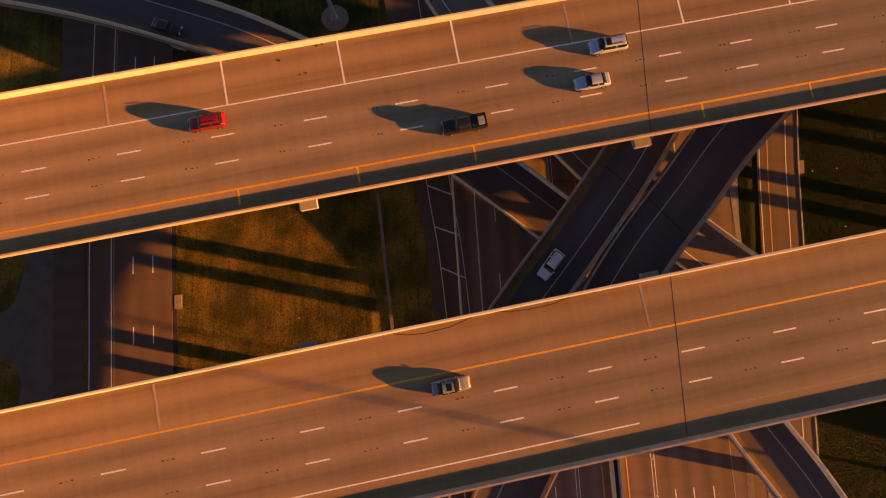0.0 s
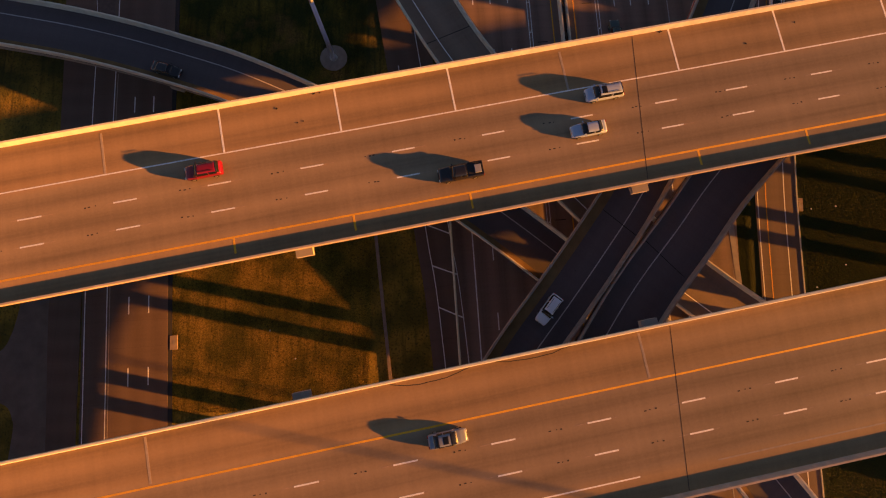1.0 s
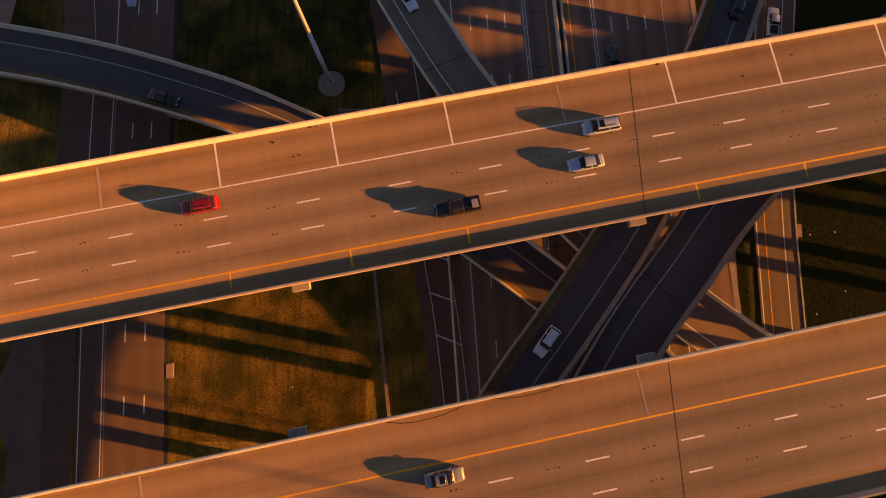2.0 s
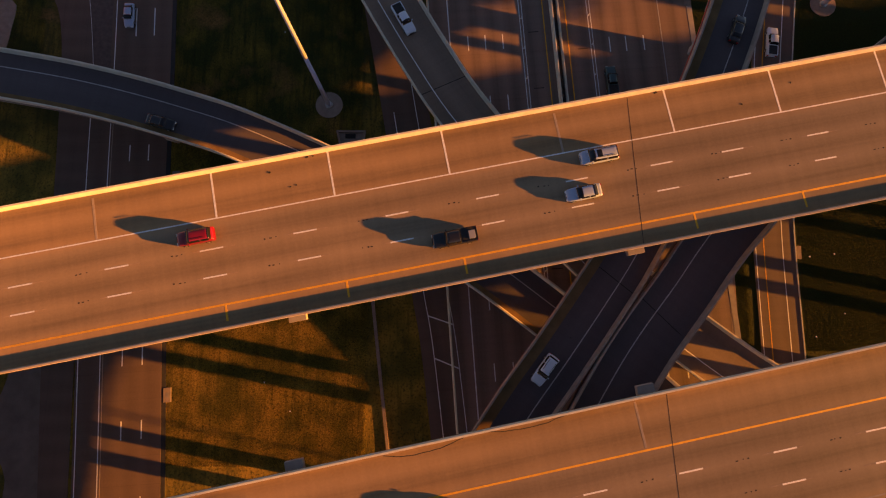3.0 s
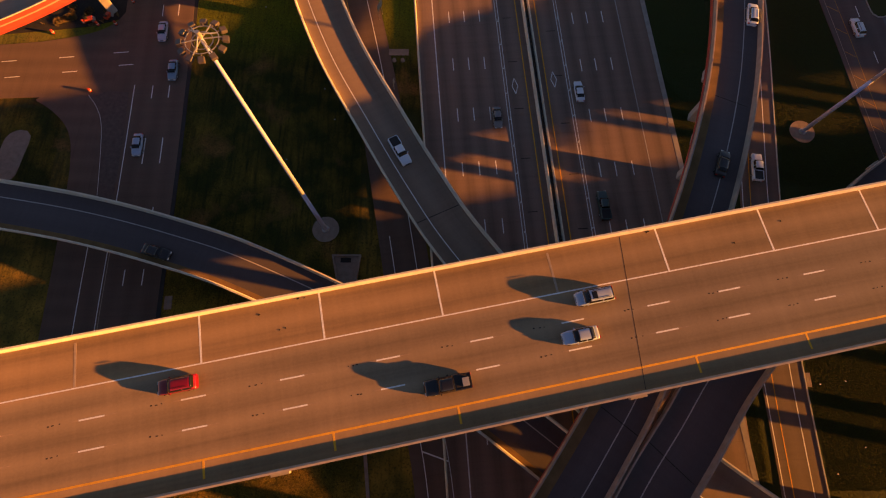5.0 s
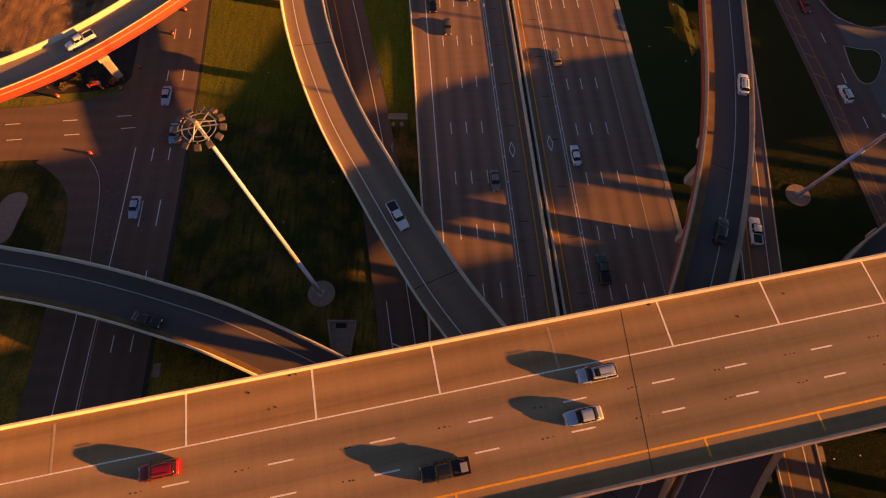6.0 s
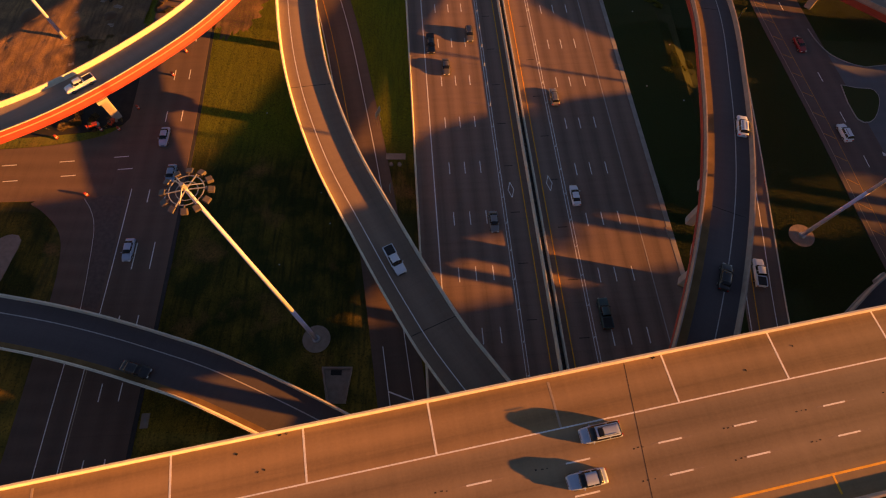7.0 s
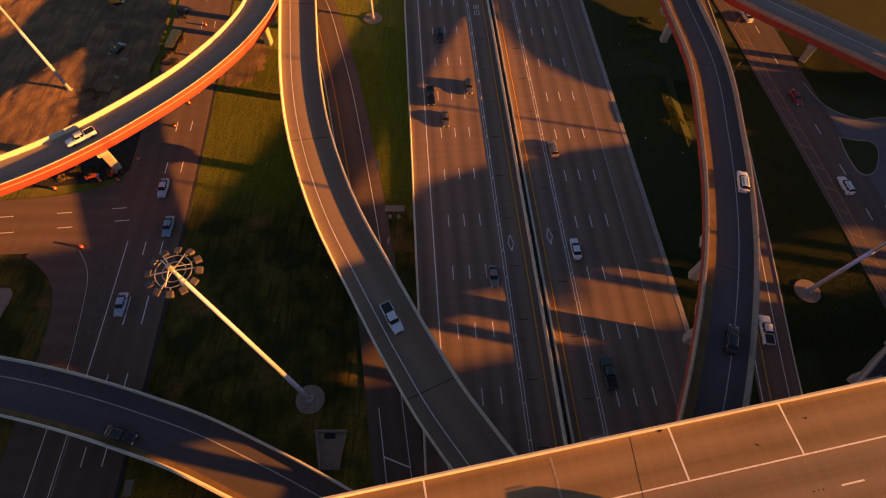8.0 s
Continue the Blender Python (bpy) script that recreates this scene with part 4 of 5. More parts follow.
def near(path, x, y, flip=False, bank=0.0):
    """The pose on a road nearest to a place, at its own offset across, leaning with the bank."""
    line, run = path
    i = min(range(len(line)), key=lambda k: (line[k].x - x) ** 2 + (line[k].y - y) ** 2)
    h = along(path, run[i])[1]
    v = (y - line[i].y) * math.cos(h) - (x - line[i].x) * math.sin(h)
    z = line[i].z + bank * v + (0.06 if line[i].z < 0.5 else 0.0)
    return Matrix.Translation((x, y, z)) @ Matrix.Rotation(h, 4, "Z") @ Matrix.Rotation(math.atan(bank), 4, "X") @ Matrix.Rotation(math.pi if flip else 0.0, 4, "Z")


SILVER, WHITE, GREY, BLACK, RED, BLUE = (0.36, 0.46, 0.66), (0.68, 0.79, 0.93), (0.22, 0.22, 0.23), (0.015, 0.015, 0.018), (0.25, 0.007, 0.009), (0.20, 0.34, 0.50)
vehicle("suv", "red", RED, on(PATH_A, -16.4, 1.9, True), "red compact hatchback on the flyover deck")
vehicle("minivan", "silver", SILVER, on(PATH_A, 37.4, 2.6, True), "silver minivan with a dark sunroof by the shoulder line", name="minivan", sunroof=True)
vehicle("sedan", "silver", SILVER, on(PATH_A, 34.2, -2.0, True), "silver saloon car on the flyover deck")
vehicle("pickup", "black", BLACK, on(PATH_A, 16.3, -4.6, True), "black pickup truck with a box in its bed", "pale_box", name="pickup_truck")
vehicle("sedan", "slate", (0.20, 0.23, 0.30), on(PATH_B, 7.8, 1.9), "slate grey saloon car with a dark sunroof on the flyover", sunroof=True)
vehicle("suv", "white", WHITE, near(PATH_E, 35.6, -46.5), "white sport utility car on a shaded ramp")
vehicle("pickup", "white", WHITE, near(PATH_D, 14.2, 12.0, bank=-0.055), "white pickup truck on the curving ramp", name="pickup_truck")
vehicle("suv", "white", WHITE, near(PATH_E, 78.9, 37.1, flip=True), "white sport utility car on the red-girder ramp")
vehicle("pickup", "white", WHITE, near(PATH_G, -50.4, 49.2, True, -0.06), "white off-road pickup on the orange ramp", name="pickup_truck")
vehicle("sedan", "black", BLACK, near(PATH_E, 67.6, 6.2, flip=True), "black saloon car on a shaded ramp")
vehicle("sedan", "black", BLACK, near(PATH_C, -25.5, -7.2), "black saloon car on the low shaded ramp")
for x, y, kind, colour, rgb, flip, label in (
    (-37.6, 44.4, "sedan", "silver", SILVER, True, "silver saloon car at the junction"),
    (-33.9, 34.7, "sedan", "blue", BLUE, True, "pale blue saloon car on the city road"),
    (-38.0, 17.3, "sedan", "silver", SILVER, True, "silver saloon car in the kerb lane"),
    (22.0, 95.5, "suv", "black", BLACK, True, "black sport utility car on the freeway"),
    (19.9, 72.8, "pickup", "black", BLACK, True, "black pickup truck in the sunlit lane"),
    (29.4, 76.2, "suv", "dark_grey", (0.10, 0.10, 0.11), True, "dark car throwing a long shadow"),
    (23.6, 65.4, "sedan", "dark_grey", (0.10, 0.10, 0.11), True, "dark grey saloon car on the freeway"),
    (33.1, 23.9, "sedan", "grey", GREY, True, "grey saloon car in deep shade"),
    (48.4, 56.5, "suv", "grey", GREY, False, "grey-brown sport utility car on the freeway"),
    (50.2, 30.2, "sedan", "white", WHITE, False, "white saloon car on the freeway"),
    (52.8, 4.8, "pickup", "green", (0.03, 0.07, 0.07), False, "dark green pickup truck in shade"),
):
    vehicle(kind, colour, rgb, near(LR if x < 0 else FW, x, y, flip=(flip if x > 0 else not flip and False) ^ (x < 0)), label, name="pickup_truck" if kind == "pickup" else "car")
for x, y, kind, colour, rgb, flip, label in (
    (111.0, 73.9, "sedan", "red", RED, False, "red saloon car on the side street"),
    (112.6, 46.9, "suv", "white", WHITE, True, "white sport utility car on the side street"),
    (108.2, 105.3, "sedan", "white", WHITE, True, "white saloon car on the side street"),
):
    vehicle(kind, colour, rgb, near(RR, x, y, flip=flip), label)
vehicle("pickup", "white", WHITE, near(RF, 83.9, 13.0), "white pickup truck on the frontage road", name="pickup_truck")


# ---- roadside things ----


def culvert():
    box_ = thing("culvert_headwall", Matrix(), "grey concrete culvert headwall sunk in the grass", "culvert")
    bm = bmesh.new()
    for a, b in (((1.6, -5.2), (6.9, -5.2)), ((1.75, -5.2), (3.1, -11.2)), ((6.75, -5.2), (6.0, -11.2))):
        d = Vector((b[0] - a[0], b[1] - a[1], 0))
        m = Matrix.Rotation(math.atan2(d.y, d.x), 4, "Z")
        box(bm, (d.length, 0.35, 0.7), ((a[0] + b[0]) / 2, (a[1] + b[1]) / 2, 0.2), m, 0.04)
    part("wing_wall", bm, M_PAD, box_)
    sheet("apron", [(1.8, -5.3), (6.7, -5.3), (6.0, -11.2), (3.1, -11.2)], 0.03, 0.2, M_PAD, box_, kind="")
    part("opening", box(bmesh.new(), (1.9, 0.9, 0.05), (4.1, -6.0, 0.05)), M_DARK, box_)


culvert()
sheet("slope_paving", round_line([(-47.6, -30), (-50.5, -36), (-52.2, -42), (-52.6, -46.5), (-53.5, -51), (-55.2, -53.8), (-60, -55), (-61, -58.5), (-59, -62), (-54, -62.3), (-51.9, -64.5), (-51.6, -70), (-54, -95)], 0.8) + [(-42, -95)], 0.03, 0.2, M_SLOPE, label="grey concrete slope paving beneath the flyovers", category="paving")

def inlet(x, y, turn):
    ob = thing("drain_inlet", pose(x, y, 0, 0, 0, turn), "concrete kerb drain inlet beside the road", "drain", "drain inlets")
    part("slab", box(bmesh.new(), (1.3, 2.4, 0.3), (0, 0, -0.04), bevel=0.04), M_PAD, ob)
    part("grate", box(bmesh.new(), (0.4, 0.8, 0.02), (0.1, 0, 0.118)), M_GIRDER, ob)


inlet(-25.8, -52.2, 4), inlet(85.3, -27.4, -2), inlet(-27.2, -14, 4), inlet(68.6, 22, 4)


def sign_board(x, y, turn, w, h, tall, material, label, two=False):
    ob = thing("road_sign", pose(x, y, 0, 0, 0, turn), label, "sign", "road signs")
    for a in ((-w * 0.3, w * 0.3) if two else (0,)):
        part("post", rod(bmesh.new(), (a, 0, 0), (a, 0, tall), 0.06, seg=8), M_STEEL, ob)
    part("panel", box(bmesh.new(), (w, 0.05, h), (0, -0.07, tall - h / 2), bevel=0.02), material, ob)


M_SIGN_Y = plain("yellow_sign", (0.75, 0.40, 0.04), 0.5)
M_SIGN_G = plain("sign_back", (0.40, 0.40, 0.39), 0.5, 0.5)
sign_board(98.6, 83.6, 25, 1.1, 1.1, 3.1, M_SIGN_Y, "yellow warning sign on a thin steel post")
sign_board(8.6, 49.2, 70, 2.6, 1.6, 4.2, M_SIGN_G, "roadside sign board on two steel posts", True)
sign_board(12.0, 30.8, 80, 1.2, 1.5, 3.2, M_SIGN_G, "small sign on one steel post")
sign_board(103.8, 101.5, 60, 1.0, 1.0, 2.6, M_SIGN_Y, "small yellow diamond-like sign on a post")


def flume():
    path = glide([(8.4, -33, 0), (8.9, -37, 0), (10.1, -47, 0), (11.4, -57.5, 0), (12.2, -64, 0)], 2)
    ob = sweep("retaining_wall", path, [(-0.3, -0.2), (-0.25, 0.22), (0.25, 0.22), (0.3, -0.2)][::-1], M_PAD, label="low grey concrete wall along the grass", kind="structure")
    ob["category"] = "wall"
    pad = sheet("service_pad", [(10.6, 39.3), (14.8, 39.3), (14.8, 40.8), (10.6, 40.8)], 0.08, 0.2, M_PAD, label="small concrete pad with vents in the grass", category="pad")
    for x in (11.8, 13.6):
        part("vent", rod(bmesh.new(), (x, 37.9, 0), (x, 37.9, 0.5), 0.45, 0.35, 12), M_PAD, pad)


flume()


def soil_relief(outline):
    """Bare soil heaved into low mounds and ruts inside an outline."""
    px, py = np.array([p[0] for p in outline]), np.array([p[1] for p in outline])
    nx, ny, step = -128.0, 43.0, 0.8
    cols, rows = 104, 134
    inside = {}
    verts, faces = [], []
    for j in range(rows):
        for i in range(cols):
            x, y = nx + i * step, ny + j * step
            cross = ((py > y) != (np.roll(py, 1) > y)) & (x < (np.roll(px, 1) - px) * (y - py) / (np.roll(py, 1) - py + 1e-9) + px)
            if cross.sum() % 2:
                h = 0.5 * noise.noise((x * 0.09, y * 0.09, 5)) + 0.24 * noise.noise((x * 0.31, y * 0.31, 8)) + 0.16 * noise.noise((x * 0.9, y * 0.9, 1))
                inside[(i, j)] = len(verts)
                verts.append((x, y, 0.04 + max(0.0, 0.25 + h)))
    for (i, j), a in inside.items():
        if (i + 1, j) in inside and (i, j + 1) in inside and (i + 1, j + 1) in inside:
            faces.append((a, inside[(i + 1, j)], inside[(i + 1, j + 1)], inside[(i, j + 1)]))
    ob = finish("worksite_soil", verts, faces, M_SOIL, label="bare brown soil heaved into mounds and ruts", kind="structure", smooth=True)
    ob["category"] = "soil"


def worksite():
    soil = round_line([(-128, 45), (-100, 44), (-78, 43.5), (-66, 48.9), (-55.5, 56), (-49.6, 65), (-50.2, 76), (-52.5, 104), (-60, 150), (-140, 150)], 2.0)
    soil_relief(soil)
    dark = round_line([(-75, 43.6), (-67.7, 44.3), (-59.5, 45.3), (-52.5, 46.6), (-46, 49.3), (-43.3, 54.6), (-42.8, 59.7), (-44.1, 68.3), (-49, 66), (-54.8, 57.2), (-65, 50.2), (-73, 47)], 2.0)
    sheet("dark_soil", dark, 0.035, 0.2, M_DARK_SOIL, label="near-black soil beneath the curved ramp", category="soil")
    patch = [(-29.5 + 6.5 * math.cos(a) * (1 + 0.3 * noise.noise((math.cos(a) * 2, math.sin(a) * 2, 0)) + 0.3 * noise.noise((math.cos(a) * 7, math.sin(a) * 7, 2))), 86 + 10 * math.sin(a) * (1 + 0.3 * noise.noise((math.cos(a) * 3, math.sin(a) * 3, 4)) + 0.3 * noise.noise((math.cos(a) * 8, math.sin(a) * 8, 6)))) for a in np.linspace(0, 2 * math.pi, 120)[:-1]]
    sheet("bare_patch", patch, 0.02, 0.1, M_SOIL, label="bare patch of soil worn into the grass", category="soil")
    drum = thing("traffic_drum", pose(-41.5, 99, 0), "orange traffic drum with a dark base", "traffic drum", "traffic drums")
    bm = bmesh.new()
    rod(bm, (0, 0, 0.08), (0, 0, 0.55), 0.30, 0.27, 14)
    rod(bm, (0, 0, 0.55), (0, 0, 1.0), 0.27, 0.23, 14)
    part("barrel", bm, M_ORANGE, drum)
    part("base", rod(bmesh.new(), (0, 0, 0), (0, 0, 0.08), 0.42, 0.40, 14), M_BLACK, drum)
    part("band", rod(bmesh.new(), (0, 0, 0.42), (0, 0, 0.56), 0.292, 0.285, 14), M_WHITE, drum)
    for x, y in ((-42.5, 87), (-40.2, 62.6), (-38.7, 70), (-50.1, 29.8), (-61.0, 44.2), (-55, 46.9), (-52, 46.4), (-49.6, 50.8), (-45.6, 52.6), (-48.2, 46.6)):
        copy_thing(drum, pose(x, y, 0.05, 0, 0, 30 * x))
    truck = thing("flatbed_trailer", pose(-47.6, 92, 0, 0, 0, 84), "parked flatbed trailer loaded with yellow-brown material", "trailer")
    part("bed", box(bmesh.new(), (8.5, 2.4, 0.35), (0, 0, 1.15), bevel=0.05), M_BLACK, truck)
    # Load colour raised to stand in for sun falling on it.
    part("load", box(bmesh.new(), (6.4, 2.1, 0.9), (-0.6, 0, 1.75), bevel=0.15), plain("sunlit_straw_bales", (0.75, 0.45, 0.12), 0.9, vary=0.3, scale=2.0, bump=0.04), truck)
    for x in (-3, -2, 2.6):
        for y in (-0.95, 0.95):
            part("wheel", rod(bmesh.new(), (x, y - 0.2, 0.48), (x, y + 0.2, 0.48), 0.48, seg=16), M_TYRE, truck)
    for x, y, rot, label, col in ((-68.6, 107.9, 20, "yellow tracked loader parked on soil", M_SIGN_Y), (-62, 88.5, 70, "grey-green compact machine parked on soil", plain("machine_green", (0.10, 0.18, 0.15), 0.6)), (-48.7, 103.1, 95, "dark grey tracked loader parked on soil", plain("machine_grey", (0.06, 0.06, 0.065), 0.6))):
        mac = thing("loader", pose(x, y, 0.03, 0, 0, rot), label, "machine")
        for yy in (-0.9, 0.9):
            part("track", box(bmesh.new(), (2.8, 0.5, 0.7), (0, yy, 0.35), bevel=0.2), M_BLACK, mac)
        part("chassis", box(bmesh.new(), (2.6, 1.3, 0.9), (-0.1, 0, 1.0), bevel=0.12), col, mac)
        part("cab", box(bmesh.new(), (1.2, 1.2, 1.2), (-0.3, 0, 2.0), bevel=0.12), col, mac)
        part("cab_window", box(bmesh.new(), (0.03, 0.95, 0.8), (0.32, 0, 2.05)), M_PANE, mac)
        part("bucket", box(bmesh.new(), (0.7, 2.1, 0.6), (2.0, 0, 0.4), bevel=0.1), M_STEEL, mac)
        for yy in (-0.75, 0.75):
            part("arm", rod(bmesh.new(), (-0.6, yy, 1.5), (1.8, yy, 0.6), 0.12, seg=8), col, mac)
    rng = random.Random(7)
    for k in range(14):
        x, y = rng.uniform(-72, -50), rng.uniform(58, 110)
        heap = thing("timber_stack", pose(x, y, 0.03, 0, 0, rng.uniform(0, 180)), "small stack of dark boards on soil", "boards", "board stacks")
        for q in range(3):
            part("board", box(bmesh.new(), (rng.uniform(1.4, 2.6), 0.35, 0.14), (0, -0.4 + 0.4 * q, 0.07), Matrix.Rotation(rng.uniform(-0.1, 0.1), 4, "Z")), M_PAD, heap)


worksite()


def grass_tufts():
    """Short upright tufts of grass on the verges, packed close."""
    rng = np.random.default_rng(3)
    areas = [(-27, 8, -64, -18, 75), (85.2, 104, -45, -8, 75), (-36, 6, 20, 90, 60), (-32, 6, -16, 20, 60), (64.5, 92, 10, 80, 45), (88, 110, 10, 95, 40), (73, 77, -48, -10, 60), (78, 100, -100, -62, 50), (-66, -49, 4, 27, 50), (6, 17, 25, 100, 50), (-70, -46, 42, 58, 20), (114, 140, 70, 100, 30), (92, 110, -10, 18, 30)]
    roads = [(FW, 24.6, 27.0), (LR, 13.5, 11.2), (LF, 4.8, 5.0), (RF, 5.0, 5.0), (RR, 6.8, 6.8)]
    coords, count = [], 0
    for x0, x1, y0, y1, dense in areas:
        n = int((x1 - x0) * (y1 - y0) * dense)
        xs, ys = rng.uniform(x0, x1, n), rng.uniform(y0, y1, n)
        keep = np.ones(n, bool)
        for path, lf, rt in roads:
            py, px = np.array([p.y for p in path[0]]), np.array([p.x for p in path[0]])
            order = np.argsort(py)
            cx = np.interp(ys, py[order], px[order])
            west, east = (lf, rt) if py[-1] > py[0] else (rt, lf)
            keep &= (xs < cx - west) | (xs > cx + east)
        keep &= ~((xs > 114.5) & (ys < 76) & (ys > 30))
        keep &= ~((ys > 26) & (ys < 47) & (xs < -44))
        keep &= (xs**2 + ys**2 > 7.3) & ((xs - 95.2) ** 2 + (ys - 21.4) ** 2 > 7.3)
        keep &= ~((xs > 1.4) & (xs < 7.1) & (ys > -11.4) & (ys < -5.0))
        xs, ys = xs[keep], ys[keep]
        n = len(xs)
        up = np.array([max(0.0, terrain(x, y)) for x, y in zip(xs, ys)]) if x1 > 60 and x0 < 92 and y1 > 26 else np.zeros(n)
        h, r, a = rng.uniform(0.02, 0.065, n), rng.uniform(0.05, 0.09, n), rng.uniform(0, 6.28, n)
        made = np.empty((n, 4, 3))
        for k in range(3):
            made[:, k, 0], made[:, k, 1], made[:, k, 2] = xs + r * np.cos(a + 2.094 * k), ys + r * np.sin(a + 2.094 * k), up - 0.03
        made[:, 3, 0], made[:, 3, 1], made[:, 3, 2] = xs + rng.uniform(-0.05, 0.05, n), ys + rng.uniform(-0.05, 0.05, n), up + h
        coords.append(made.reshape(-1, 3))
        count += n
    verts = np.concatenate(coords)
    tri = np.array([[0, 1, 3], [1, 2, 3], [2, 0, 3]])
    loops = (np.arange(count)[:, None, None] * 4 + tri[None]).reshape(-1)
    me = bpy.data.meshes.new("grass_tufts")
    me.vertices.add(len(verts)), me.loops.add(len(loops)), me.polygons.add(len(loops) // 3)
    me.vertices.foreach_set("co", verts.reshape(-1))
    me.loops.foreach_set("vertex_index", loops)
    me.polygons.foreach_set("loop_start", np.arange(0, len(loops), 3))
    me.update(calc_edges=True)
    me.materials.append(M_TUFT)
    ob = tagged(new("grass_tufts", me), "rough tufts of green and dry grass on the verges", kind="stuff")
    ob["category"] = "grass"


grass_tufts()


def scrap(x, y, z, size, seed):
    """A torn scrap of tyre tread lying on a deck."""
    rng = random.Random(seed)
    bm = bmesh.new()
    for k in range(3):
        box(bm, (size * rng.uniform(0.5, 1.0), size * rng.uniform(0.25, 0.5), 0.03), (rng.uniform(-0.4, 0.4) * size, rng.uniform(-0.3, 0.3) * size, 0.015 + 0.012 * k), Matrix.Rotation(rng.uniform(-0.8, 0.8), 4, "Z"), 0.015)
    ob = part("tyre_scrap", bm, M_TYRE, None)
    ob.matrix_basis = pose(x, y, z - 0.003, 0, 0, rng.uniform(0, 180))
    tagged(ob, "torn black scrap of tyre on the deck", "debris", "tyre scraps")


for k, (x, y, size) in enumerate(((-2.16, -20.0, 0.45), (1.4, -21.8, 0.4), (0.6, -22.0, 0.3), (2.6, -17.9, 0.6), (50.0, -8.4, 0.75), (61.9, -10, 0.4), (69, -6.8, 0.4), (3.4, -17.7, 0.5), (37.2, -41.6, 0.3))):
    scrap(x, y, 23.36, 0.6 * size, k)


M_WEED = plain("dry_weeds", (0.20, 0.145, 0.05), 0.9, vary=0.45, scale=0.8)


M_LIT_WEED = plain("sunlit_green_weeds", (0.165, 0.165, 0.012), 0.9, vary=0.45, scale=0.8)


def weeds(cx, cy, rx, ry, count, tall, seed, label, material=M_WEED):
    """A ragged clump of tall dry weeds, each blade a bent sliver."""
    rng = random.Random(seed)
    verts, faces = [], []
    for _ in range(count):
        a, r = rng.uniform(0, 6.283), rng.random() ** 0.7
        x, y = cx + rx * r * math.cos(a), cy + ry * r * math.sin(a)
        if noise.noise((x * 0.35, y * 0.35, seed)) < 0.08 * r * 3 - 0.05:
            continue
        h, b, w = tall * rng.uniform(0.4, 1.0), rng.uniform(0, 6.283), rng.uniform(0.04, 0.10)
        dx, dy, i = math.cos(b), math.sin(b), len(verts)
        g = max(0.0, terrain(x, y))
        lean = h * rng.uniform(0.3, 0.8)
        verts += [(x - dy * w, y + dx * w, g), (x + dy * w, y - dx * w, g), (x + dx * lean * 0.5 + dy * w, y + dy * lean * 0.5 - dx * w, g + h * 0.75), (x + dx * lean, y + dy * lean, g + h)]
        faces += [(i, i + 1, i + 2), (i, i + 2, i + 3)]
    ob = finish("weeds", verts, faces, material, label=label, kind="stuff")
    ob["category"] = "weeds"


weeds(-62.5, 73.5, 6.5, 3.6, 4200, 0.4, 11, "ragged dry yellow weeds round the mast base")
weeds(-72.5, 66.5, 8.0, 3.0, 2600, 0.3, 12, "low dry weeds along the soil edge")
weeds(-57, 48.6, 9, 3.2, 4200, 0.5, 13, "rough brown weeds beneath the orange ramp")
weeds(-47.5, 86, 2.6, 10, 3800, 0.5, 14, "low weeds along the worksite edge")
# Five clumps in bright green-yellow paint in sun patches on the bank.
weeds(75.6, 100.8, 2.6, 5.5, 3380, 0.55, 20, "low green-yellow weeds brightened as sun patches on the bank", M_LIT_WEED)
weeds(79.5, 100.9, 2.2, 4.5, 2340, 0.45, 21, "low green-yellow weeds brightened as sun patches on the bank", M_LIT_WEED)
weeds(78.0, 88.6, 3.2, 2.4, 1950, 0.4, 22, "low green-yellow weeds brightened as sun patches on the bank", M_LIT_WEED)
weeds(76.8, 66.7, 2.4, 3.6, 2340, 0.5, 23, "low green-yellow weeds brightened as sun patches on the bank", M_LIT_WEED)
weeds(81.3, 66.7, 2.2, 3.0, 1820, 0.4, 24, "low green-yellow weeds brightened as sun patches on the bank", M_LIT_WEED)


def soil_heap(x, y, r, h, seed):
    rng = random.Random(seed)
    n, m = 16, 5
    verts, faces = [], []
    for j in range(m):
        k = j / (m - 1)
        for i in range(n):
            a = 2 * math.pi * i / n
            q = r * (1 - k) * (1 + 0.3 * noise.noise((math.cos(a) * 1.5, math.sin(a) * 1.5, seed)))
            verts.append((q * math.cos(a), q * math.sin(a) * 0.7, -0.1 + h * (1 - (1 - k) ** 1.6) + 0.12 * noise.noise((q * math.cos(a), q * math.sin(a), seed + 5))))
    for j in range(m - 1):
        for i in range(n):
            faces.append((j * n + i, j * n + (i + 1) % n, (j + 1) * n + (i + 1) % n, (j + 1) * n + i))
    ob = finish("soil_mound", verts, faces, M_DIRT, smooth=True)
    ob.matrix_basis = pose(x, y, 0.15, 0, 0, rng.uniform(0, 180))
    tagged(ob, "low heap of dark loose soil on the worksite", "soil heap", "soil heaps")


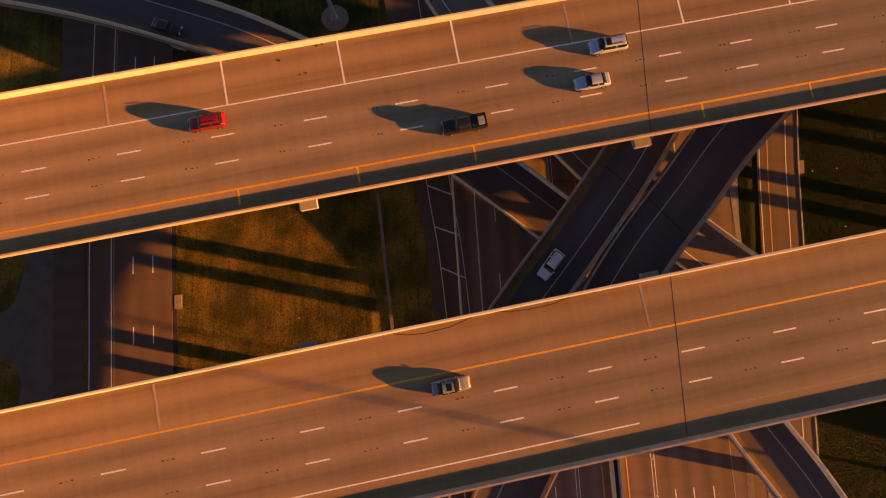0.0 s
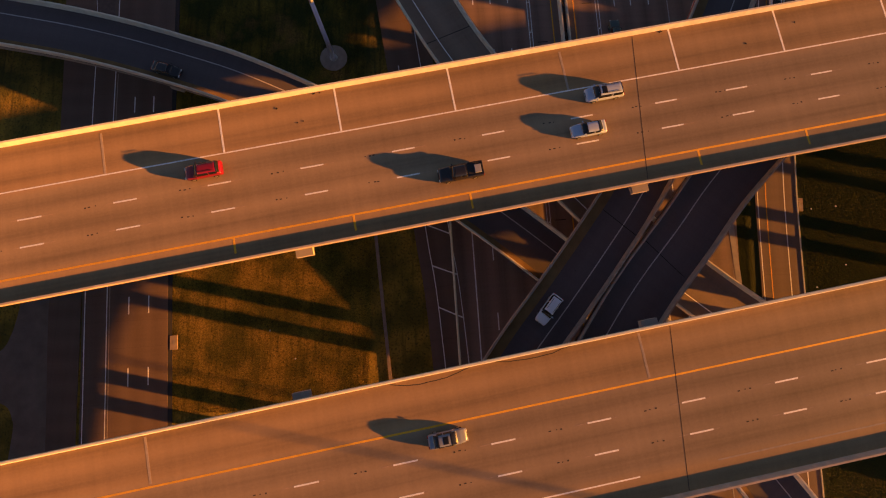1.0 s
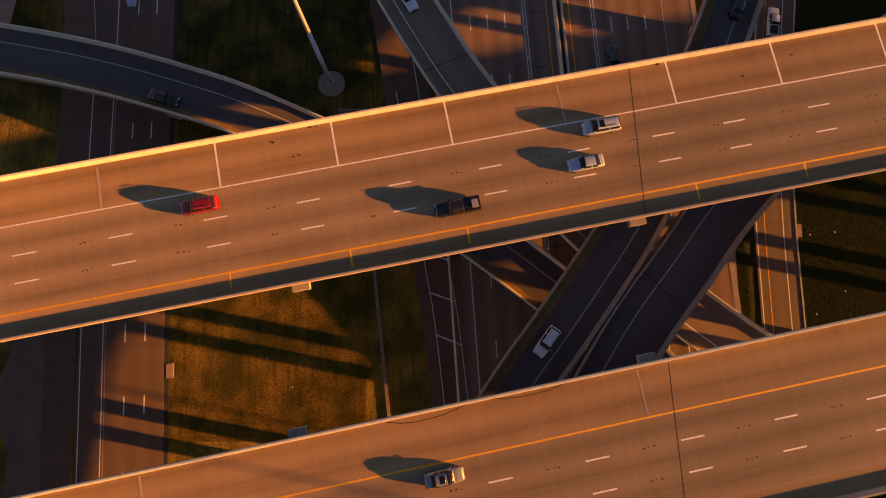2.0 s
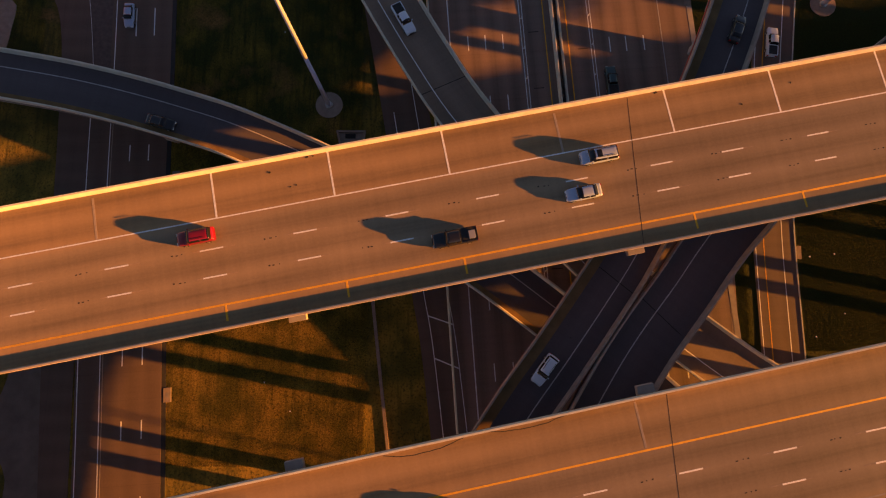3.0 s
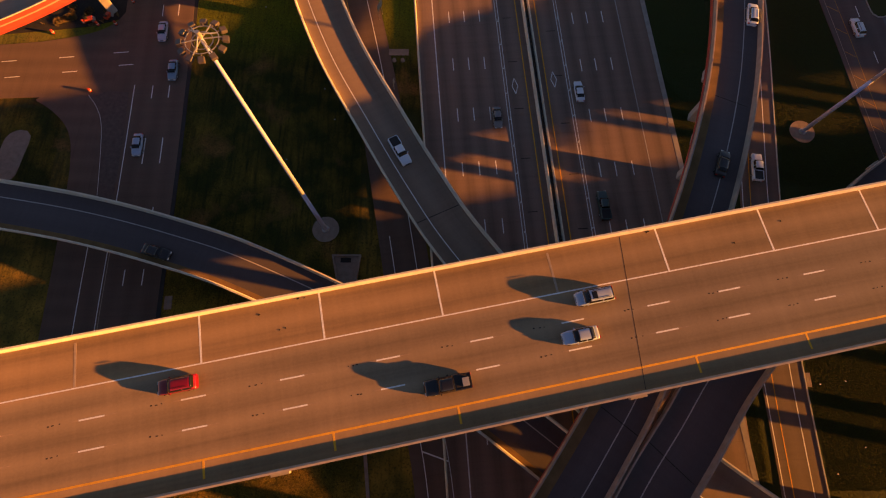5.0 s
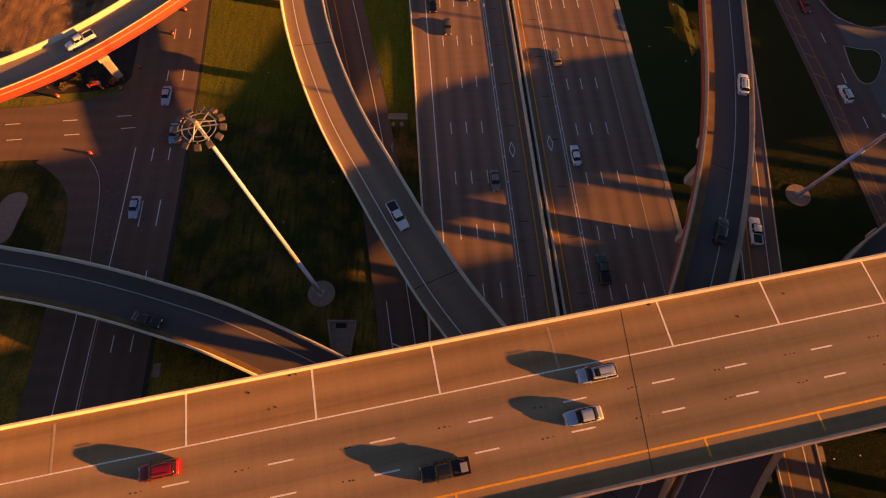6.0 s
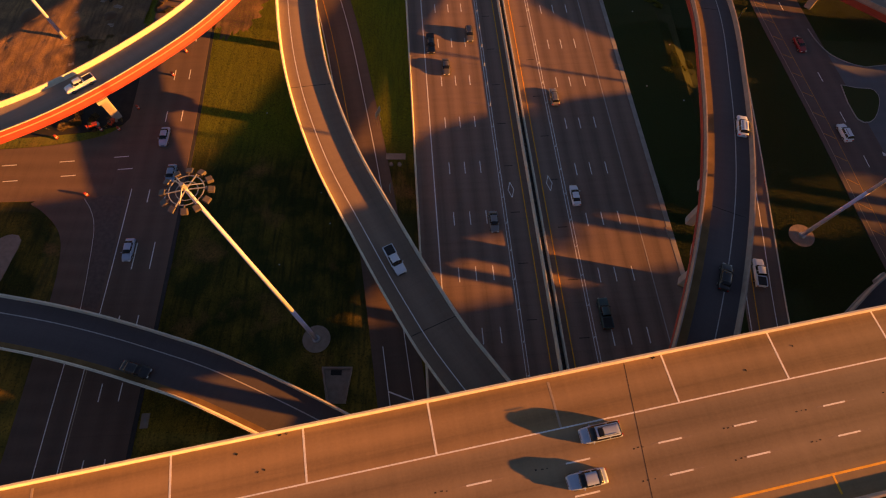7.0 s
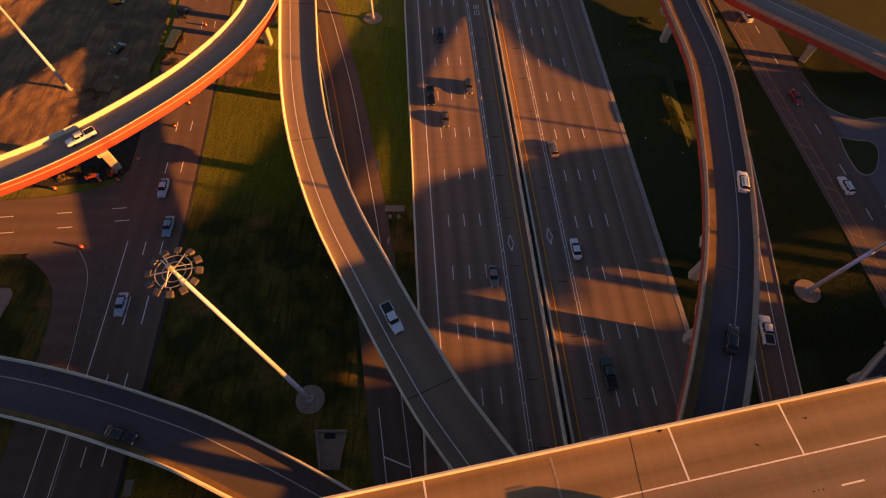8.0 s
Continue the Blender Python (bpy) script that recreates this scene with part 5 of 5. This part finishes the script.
for k, (x, y, r, h) in enumerate(((-66, 98, 3.6, 1.3), (-57.5, 95, 2.6, 0.9), (-73, 90, 3.2, 1.0), (-60, 82, 2.4, 0.8), (-55.5, 103, 2.2, 0.9), (-80, 82, 3.4, 1.1), (-54.4, 74, 2.0, 0.7), (-70, 106, 2.8, 1.2))):
    soil_heap(x, y, r, h, 20 + k)


def small_machine(x, y, turn, colour, label):
    """A compact roller or plate machine with a handle."""
    mac = thing("compact_machine", pose(x, y, 0.05, 0, 0, turn), label, "machine", "compact machines")
    part("drum", rod(bmesh.new(), (0.55, -0.5, 0.4), (0.55, 0.5, 0.4), 0.4, seg=16), M_STEEL, mac)
    part("chassis", box(bmesh.new(), (1.7, 0.9, 0.6), (-0.2, 0, 0.75), bevel=0.1), colour, mac)
    part("seat", box(bmesh.new(), (0.45, 0.5, 0.5), (-0.6, 0, 1.25), bevel=0.08), M_BLACK, mac)
    for y_ in (-0.42, 0.42):
        part("wheel", rod(bmesh.new(), (-0.75, y_ - 0.12, 0.35), (-0.75, y_ + 0.12, 0.35), 0.35, seg=14), M_TYRE, mac)
        part("roll_bar", rod(bmesh.new(), (-0.2, y_, 1.0), (-0.2, y_, 2.0), 0.04, seg=8), M_BLACK, mac)


small_machine(-49.9, 48.4, 75, M_ORANGE, "red compact roller parked under the ramp")
small_machine(-53.6, 47.4, 20, M_ORANGE, "red compact machine half hidden in weeds")


def bottle(x, y, z, turn):
    ob = part("litter", box(bmesh.new(), (0.27, 0.18, 0.07), (0, 0, 0.03), bevel=0.025), M_WHITE, None)
    ob.matrix_basis = pose(x, y, z, 0, 0, turn)
    tagged(ob, "small crumpled white litter lying in grass", "litter", "litter")


rng = random.Random(5)
for k in range(24):
    x0, x1, y0, y1 = ((-24, 7, -60, -20), (-26, 4, 14, 60), (87, 103, -44, -10), (70, 78, 45, 95))[k % 4]
    x, y = rng.uniform(x0, x1), rng.uniform(y0, y1)
    bottle(x, y, max(-0.02, terrain(x, y)), rng.uniform(0, 180))
